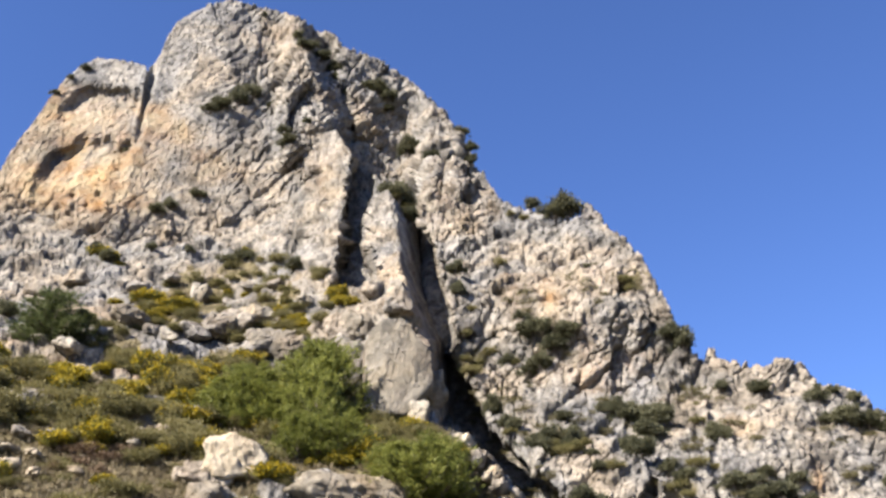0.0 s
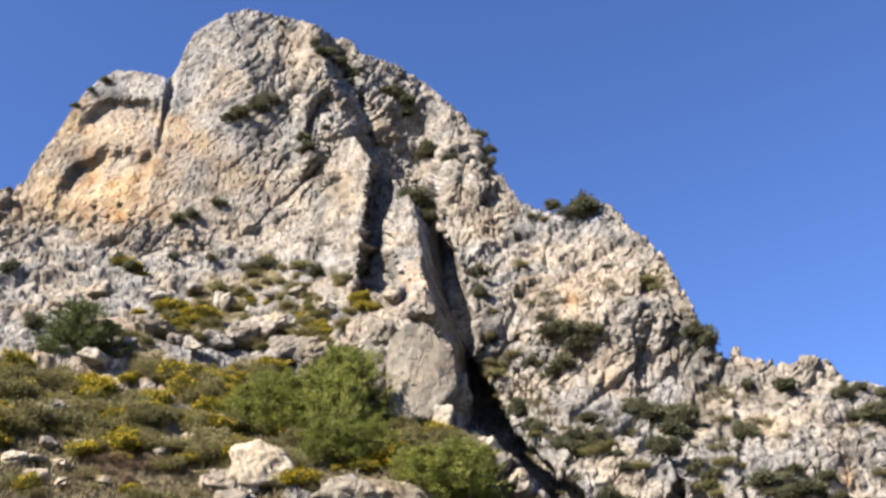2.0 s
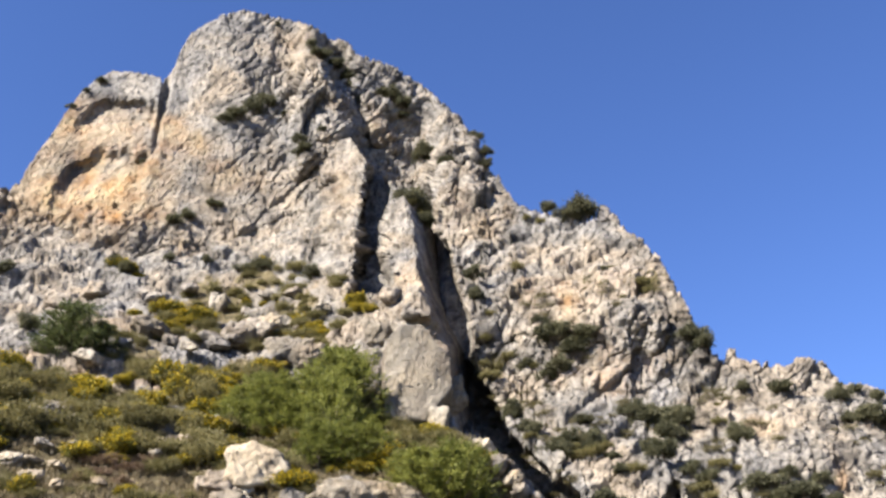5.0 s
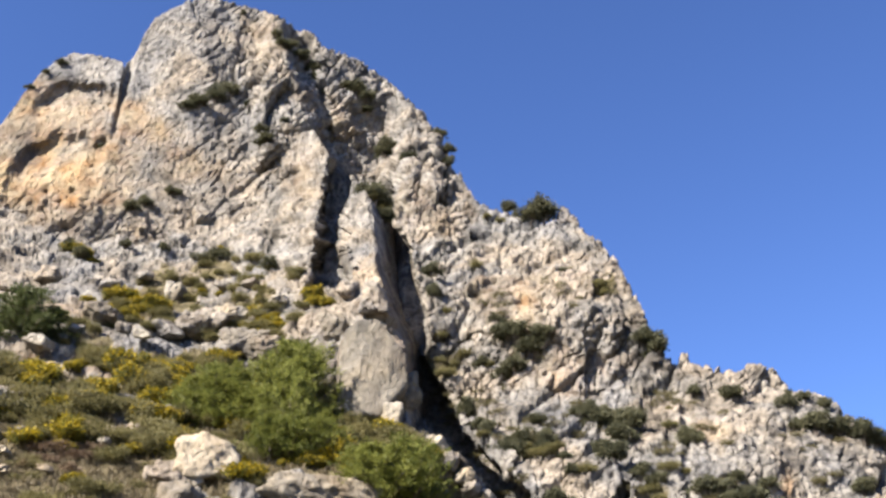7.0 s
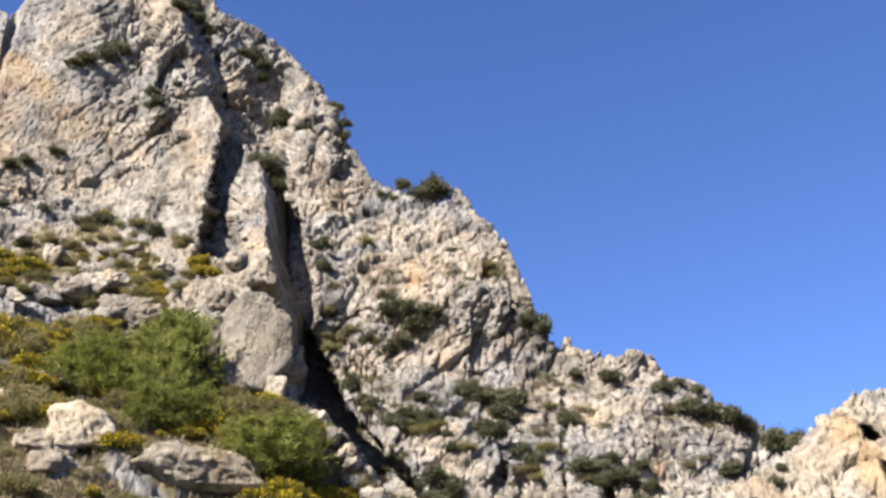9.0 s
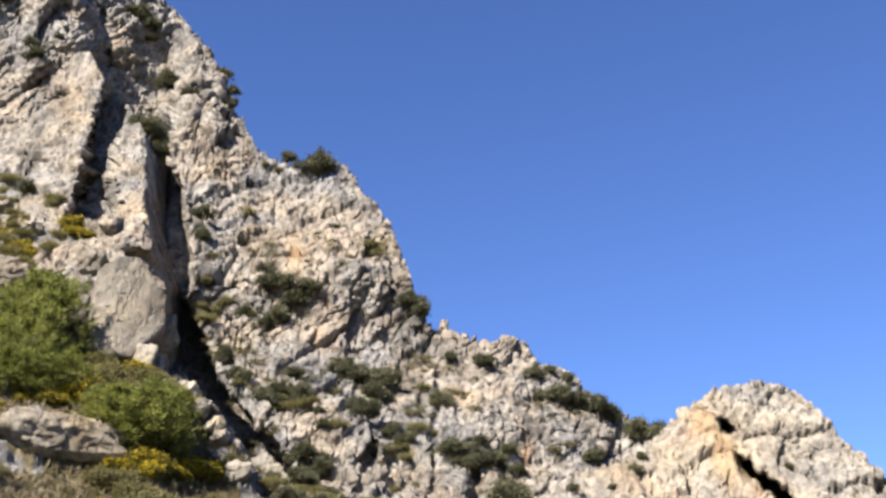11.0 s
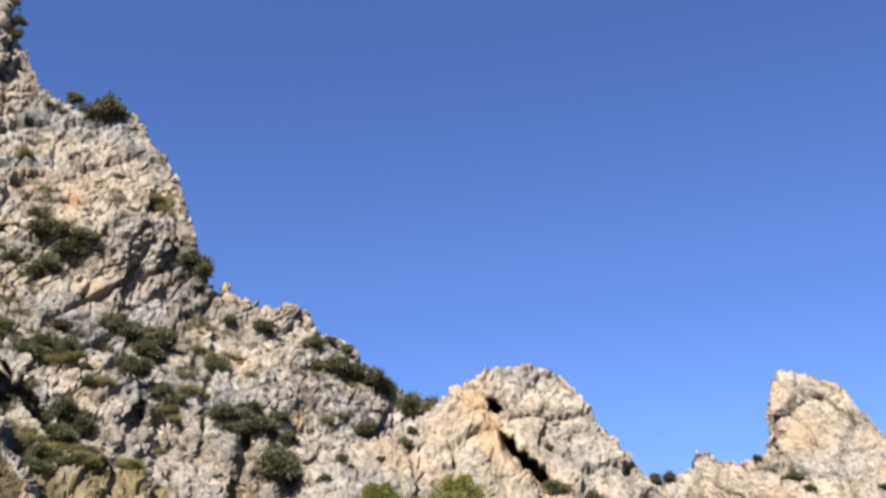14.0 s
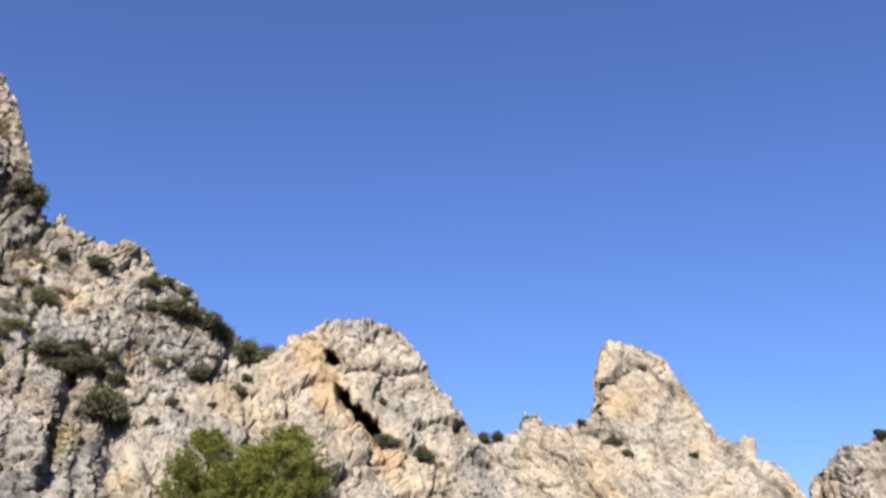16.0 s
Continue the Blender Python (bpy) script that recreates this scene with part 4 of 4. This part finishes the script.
RAVINE_OAKS = ((6.3, 13.1, 1.2), (7.2, 12.3, 1.4), (8.0, 11.6, 1.3), (7.0, 11.5, 1.3), (6.2, 11.8, 1.1), (5.6, 23.6, 2.4), (6.9, 22.8, 2.4), (6.0, 21.9, 2.0), (4.9, 24.5, 1.6), (7.5, 23.7, 1.6), (2.9, 19.3, 1.8), (2.2, 20.0, 1.3), (3.7, 17.9, 1.6), (5.2, 17.3, 1.8), (6.3, 17.6, 1.4), (10.7, 18.5, 2.0), (11.9, 17.9, 2.0), (10.1, 19.1, 1.5), (10.9, 17.1, 1.4), (5.1, 21.2, 1.5), (4.0, 22.0, 1.2), (4.8, 17.2, 1.8), (5.9, 17.0, 2.0), (6.3, 17.8, 1.6), (6.9, 14.9, 1.8), (8.0, 14.3, 2.0), (9.0, 13.7, 1.6), (7.7, 13.3, 1.5), (8.9, 16.1, 1.2), (11.1, 18.9, 1.6), (12.3, 18.5, 2.0), (11.4, 16.9, 1.8), (12.8, 15.8, 1.5), (13.6, 15.4, 1.5), (15.5, 17.3, 1.7), (16.1, 19.9, 1.1), (18.2, 19.6, 1.5), (16.3, 14.9, 1.8), (17.2, 14.1, 1.5), (18.4, 14.2, 1.7), (19.4, 14.8, 1.4), (19.0, 12.5, 2.2), (17.8, 15.3, 1.1), (21.9, 18.8, 1.3), (11.9, 18.9, 1.4))
RIDGE_OAKS = ((19.4, 12.0, 2.2), (21.2, 18.9, 1.6), (22.3, 17.6, 1.8), (23.6, 17.4, 2.0), (22.0, 19.1, 1.1), (24.6, 16.9, 1.8), (25.4, 16.4, 1.5), (26.5, 15.4, 2.1),
              (27.6, 15.4, 1.7), (28.3, 15.3, 1.4), (24.1, 14.3, 1.8), (20.0, 13.6, 1.3), (9.0, 27.0, 0.6), (12.9, 26.1, 0.5), (22.9, 18.6, 1.1), (21.6, 17.6, 1.1))
plant(oaks, peak, SUMMIT_OAKS, DARK_OAK, "shrub", "shrubs on the summit cliff")
plant(oaks, peak, CLIFF_OAKS, DARK_OAK, "shrub", "shrubs on the eastern cliff")
plant(oaks, peak, RAVINE_OAKS, "grey-green evergreen shrub in the rocky ravine", "shrub", "shrubs in the ravine")
plant(oaks, peak, RIDGE_OAKS, DARK_OAK, "shrub", "shrubs on the lower ridge")
plant(oaks, knoll, ((23.0, 12.6, 0.8), (26.6, 13.4, 0.9), (27.0, 14.1, 0.8), (34.8, 11.0, 1.3), (36.9, 10.3, 1.6), (22.0, 11.6, 0.7), (34.6, 13.2, 0.7), (25.2, 12.6, 0.6)),
      "small dark shrub growing from a crack in pale rock", "shrub", "shrubs on the knoll")
plant(oaks, ridge, ((40.1, 11.2, 2.0), (47.5, 11.0, 1.4), (41.0, 11.3, 1.4), (48.2, 10.4, 0.9), (51.8, 10.2, 0.8), (45.9, 12.1, 0.8)),
      "small dark shrub on the pale limestone ridge", "shrub", "shrubs on the pinnacle ridge")
plant(oaks, outcrop, ((61.2, 10.8, 1.2), (60.2, 9.0, 0.8)), "small dark shrub on the grey outcrop", "shrub", "shrubs on the outcrop")
plant(oaks, spur, ((-26.8, 25.2, 2.4), (-3.0, 31.4, 2.8), (-2.2, 31.8, 2.2), (-2.4, 30.2, 2.2), (-12.1, 27.2, 2.2), (-13.0, 27.0, 1.6), (-20.2, 26.4, 1.8), (-8.9, 27.0, 1.6), (-15.6, 27.2, 1.2),
                   (-17.8, 27.0, 1.0), (-25.0, 22.6, 2.0)), "olive-green shrub among broken rocks on the spur", "shrub", "shrubs on the spur")
plant(scrubs, spur, ((-3.1, 31.4, 1.9), (-2.3, 31.8, 2.0), (-1.7, 31.2, 1.8), (-1.7, 30.5, 1.5)), "olive-green scrub bush at the head of the rock fin", "bush", "scrub on the spur")
plant(dark_pines, spur, ((-22.5, 22.7, 3.4), (-21.3, 22.3, 2.6), (-23.4, 22.2, 2.6)), "bushy dark green young pine among the rocks", "tree", "young pines", squash=0.75, mid=1.35)
plant(pines, spur, ((-7.2, 20.7, 3.6), (-8.3, 20.0, 3.2), (-7.4, 19.0, 2.8)), "tall bushy bright green young pine on the slope", "tree", "young pines", squash=1.0, mid=1.4)
plant(pines, spur, ((-11.3, 19.8, 3.2), (-10.4, 19.3, 2.8), (-11.9, 19.0, 2.4), (-9.7, 18.6, 2.4), (-7.0, 18.0, 2.8), (-5.8, 17.8, 2.4), (-8.3, 17.6, 2.2), (-0.5, 16.3, 3.4), (-1.7, 15.8, 3.0), (0.6, 15.3, 2.4), (-3.0, 15.9, 2.0),
                    (-12.8, 19.8, 2.2)), "bushy bright green young pine on the slope", "tree", "young pines", squash=0.8, mid=1.35)
GORSE_SPOTS = ((-0.6, 13.9, 2.0), (0.3, 13.6, 1.8), (1.8, 13.7, 1.8), (2.7, 13.4, 1.6), (-2.2, 13.6, 1.6), (-21.2, 20.0, 2.4), (-17.3, 21.0, 2.6), (-16.2, 20.3, 2.2), (-25.0, 20.4, 2.4), (-15.2, 19.3, 2.0), (-9.6, 16.0, 2.2), (-17.8, 19.6, 2.0), (-19.2, 23.9, 1.6), (-18.6, 23.4, 1.6), (-17.0, 23.4, 1.6), (-16.4, 23.9, 1.4), (-19.6, 26.0, 1.2), (-6.2, 25.3, 1.6), (-5.6, 25.2, 1.3), (-17.2, 21.2, 1.8), (-16.0, 21.3, 1.7), (-21.5, 20.2, 1.6),
               (-20.8, 20.0, 1.5), (-24.9, 20.6, 1.6), (-25.7, 20.2, 1.6), (-23.4, 20.8, 1.3), (-15.0, 21.0, 1.5), (-14.8, 19.9, 1.3), (-13.2, 21.0, 1.4), (-18.0, 18.8, 1.4), (-17.6, 19.5, 1.2),
               (-15.6, 18.4, 1.3), (-10.0, 16.2, 1.5), (-9.2, 16.0, 1.4), (-19.0, 16.2, 1.2), (-6.0, 16.6, 1.2), (-0.4, 13.9, 1.3), (0.4, 13.5, 1.2), (2.2, 13.9, 1.2), (3.0, 13.5, 1.2), (-25.4, 16.6, 1.3))
plant(gorses, spur, GORSE_SPOTS, "gorse bush covered in yellow flowers on the slope", "bush", "gorse on the slope")
plant(scrubs, spur, ((1.2, 12.0, 2.4), (2.4, 11.4, 2.2), (3.4, 11.9, 2.2), (-0.2, 12.0, 2.2), (4.3, 11.4, 2.0), (-1.4, 12.4, 2.0), (0.6, 11.0, 2.2), (3.0, 10.6, 2.0)), "low spreading olive-green scrub bush at the slope's foot", "bush", "scrub on the slope")
plant(gorses, spur, ((-1.1, 13.4, 2.0), (-0.4, 13.2, 1.6), (2.0, 13.7, 1.8), (2.6, 13.3, 1.8), (3.3, 13.4, 1.5), (1.4, 13.2, 1.5)), "gorse bush thick with yellow flowers near the gully", "bush", "gorse on the slope")
plant(scrubs, spur, ((-14.8, 18.0, 2.6), (-13.6, 17.6, 2.6), (-14.4, 16.9, 2.4), (-13.2, 16.6, 2.0), (-15.6, 17.2, 2.2), (-15.4, 18.3, 2.2)), "dense grey-green scrub bush above the pale boulder", "bush", "scrub on the slope")
plant(drys, spur, ((-19.6, 16.3, 1.8), (-18.4, 16.1, 1.8), (-17.6, 16.4, 1.4), (-20.2, 15.6, 1.6), (-21.0, 15.2, 1.4), (-18.8, 15.2, 1.3), (-14.0, 18.6, 1.2)), "low reddish-brown dry bush on the slope", "bush", "dry bushes")


def scatter_scrub(count, lo, hi, e_lo, e_hi, sheet, sizes, need=0.5):
    spots = []
    while len(spots) < count:
        b, e = rng.uniform(lo, hi), rng.uniform(e_lo, e_hi)
        c = int(np.argmin(abs(sheet.az - b)))
        v = (e - sheet.foot) / (sheet.top[c] - sheet.foot)
        if 0 < v < 0.97 and sheet.soil[int(v * (sheet.rows - 1)), c] > need:
            spots.append((b, e, rng.uniform(*sizes)))
    return spots


plant(scrubs, spur, scatter_scrub(105, -31, 2.5, 16.8, 21.6, spur, (1.4, 2.8)) + scatter_scrub(34, -31, 4.5, 10.5, 17, spur, (1.2, 2.4)), "low grey-green scrub bush on the slope", "bush", "scrub on the slope")
plant(gorses, spur, scatter_scrub(90, -31, 2, 16.5, 21.8, spur, (1.0, 2.1)) + scatter_scrub(20, -31, 4, 11, 16.5, spur, (0.8, 1.4)), "gorse bush with yellow flowers among scrub", "bush", "gorse on the slope")
plant(scrubs, spur, scatter_scrub(40, -31, -5, 21.5, 27.5, spur, (0.8, 1.7), 0.3), "low grey-green scrub bush between rocks", "bush", "scrub on the slope")
plant(scrubs, peak, scatter_scrub(32, 1, 26, 12, 29, peak, (0.7, 1.5), 0.35), "low grey-green scrub bush on a rock ledge", "bush", "scrub on the ledges")
plant(oaks, peak, scatter_scrub(12, 3.0, 9, 14, 24, peak, (0.8, 1.4), 0.2) + scatter_scrub(8, 6, 24, 12, 18.5, peak, (0.5, 1.1), 0.1), "grey-green evergreen shrub in the rocky ravine", "shrub", "shrubs in the ravine")
plant(scrubs, peak, ((14.7, 19.2, 0.9), (14.6, 18.2, 0.9), (14.2, 16.2, 1.3), (15.2, 15.9, 1.2), (9.7, 16.2, 1.2), (13.1, 12.8, 1.0), (2.7, 27.4, 1.3), (3.6, 27.5, 1.3), (1.3, 23.6, 1.1), (1.8, 25.0, 1.0), (3.0, 22.6, 1.2), (4.3, 22.0, 1.1), (4.4, 30.3, 1.2), (5.2, 30.0, 1.0)),
      "olive-green scrub bush on a ledge of the cliff", "bush", "scrub on the cliff ledges")
# near bushes at the foot of the knoll
plant(pines, knoll, ((25.2, 9.5, 2.2), (26.6, 8.6, 2.2), (29.6, 9.7, 2.6), (30.6, 9.0, 2.2), (28.2, 8.7, 2.2), (24.2, 8.4, 1.9), (27.4, 9.0, 1.8)), "bushy bright green young pine below the knoll", "tree", "young pines", mid=1.35)


def build_low_scrub(sheet, spots, kind, leaf, label):
    """The close mat of cushions and twigs between the bushes, too dense to count."""
    me = next(c for c in kind.children if c.name.startswith("crown")).data
    V = np.empty(len(me.vertices) * 3)
    me.vertices.foreach_get("co", V)
    V = V.reshape(-1, 4, 3)
    out = []
    for b, e, wide in spots:
        p = np.array(sheet.at(b, e))
        keep = V[rng.random(len(V)) < 0.3]
        a = rng.uniform(0, 6.28)
        turn = np.array(((math.cos(a), -math.sin(a), 0), (math.sin(a), math.cos(a), 0), (0, 0, 1)))
        out.append((keep.reshape(-1, 3) * (wide / 2) * (1, 1, 0.75)) @ turn.T + p - (0, 0, 0.1))
    V = np.concatenate(out)
    return tagged(new("low_scrub", mesh_of("low_scrub", V, np.arange(len(V)).reshape(-1, 4), leaf)), label, "scrub", kind="stuff")


build_low_scrub(spur, scatter_scrub(420, -31, 3, 16.5, 22, spur, (0.8, 2.0)) + scatter_scrub(200, -31, 4, 10, 16.8, spur, (0.6, 1.5)), scrubs[0], SCRUB_LEAF, "dense mat of low grey-green scrub on the slope")
RAVINE_MAT = [(b, e, w) for b, e, w in scatter_scrub(900, 0.6, 24, 12, 27, peak, (0.5, 1.3), -1)
              if fbm(np.array(((b / 1.6, e / 1.3, 0.0),)), 3, 131)[0] + 1.1 * math.exp(-((b - 3.4 - (20 - e) * 0.35) / 2.6) ** 2 - ((e - 19) / 4.5) ** 2) + 0.35 * math.exp(-((e - 15.5 - (12 - b) * 0.1) / 2.0) ** 2) > 0.60]
build_low_scrub(peak, RAVINE_MAT, scrubs[1], RAVINE_LEAF, "olive-brown mat of low scrub between the rocks of the ravine")
# patches of scrub on the terrace below the spur's broken face
plant(gorses, spur, ((-17.9, 24.5, 2.2), (-17.2, 24.6, 2.4), (-16.5, 24.3, 2.3), (-15.8, 24.2, 2.0), (-16.9, 23.9, 2.0), (-9.9, 24.4, 1.9), (-9.2, 24.2, 2.2), (-8.4, 23.9, 2.0), (-20.6, 26.7, 1.8), (-19.9, 26.4, 1.6), (-12.0, 27.4, 1.5), (-6.5, 25.6, 1.6)),
      "olive gorse bush with yellow flowers among broken rocks", "bush", "gorse on the terrace")
plant(scrubs, spur, ((-17.5, 24.0, 2.2), (-15.4, 23.8, 2.0), (-14.6, 23.4, 1.9), (-10.4, 24.6, 2.1), (-9.5, 23.7, 2.2), (-8.7, 23.4, 2.0), (-8.0, 23.2, 1.8), (-10.8, 25.2, 1.6), (-10.4, 27.4, 1.7), (-11.2, 27.2, 1.7), (-20.9, 23.0, 2.0), (-19.8, 22.8, 1.9), (-13.6, 23.2, 1.7), (-7.0, 25.1, 1.5)),
      "grey-green scrub bush on the rocky terrace", "bush", "scrub on the terrace")
plant(scrubs, spur, scatter_scrub(36, -13.5, -6.2, 22.6, 27.2, spur, (0.8, 1.7), -1), "grey-green scrub bush on the rocky terrace", "bush", "scrub on the terrace")
plant(gorses, spur, scatter_scrub(10, -13.5, -6.5, 23, 26, spur, (0.7, 1.2), -1), "olive gorse bush with yellow flowers among broken rocks", "bush", "gorse on the terrace")
plant(oaks, spur, ((-21.0, 26.6, 1.6), (-9.4, 24.9, 1.4), (-12.6, 23.4, 1.3)), "dark green shrub among broken rocks on the spur", "shrub", "shrubs on the spur")
retire(oaks + gorses + scrubs + drys + pines + dark_pines)


def build_grass():
    """Dry tufts over all the earthy parts of the slope."""
    rows, cols = np.where(spur.soil[:spur.rows] > 0.55)
    ok = (spur.az[cols] > -31.5) & (spur.az[cols] < 9)
    rows, cols = rows[ok], cols[ok]
    pick = rng.integers(0, len(rows), 22000)
    base = spur.P[rows[pick], cols[pick]] + rng.normal(0, 0.05, (len(pick), 3)) - (0, 0, 0.05)
    at = np.repeat(base, 9, 0) + rng.normal(0, 0.07, (len(base) * 9, 3)) * (1, 1, 0.2)
    way = unit(rng.normal(0, 0.5, at.shape) + (0, 0, 1.0))
    V, F = leaves(at, way, 0.34, 0.05, rng)
    return tagged(new("grass", mesh_of("grass", V, F, GRASS_LEAF)), "dry straw-coloured grass tufts on the slope", "grass", kind="stuff")


build_grass()
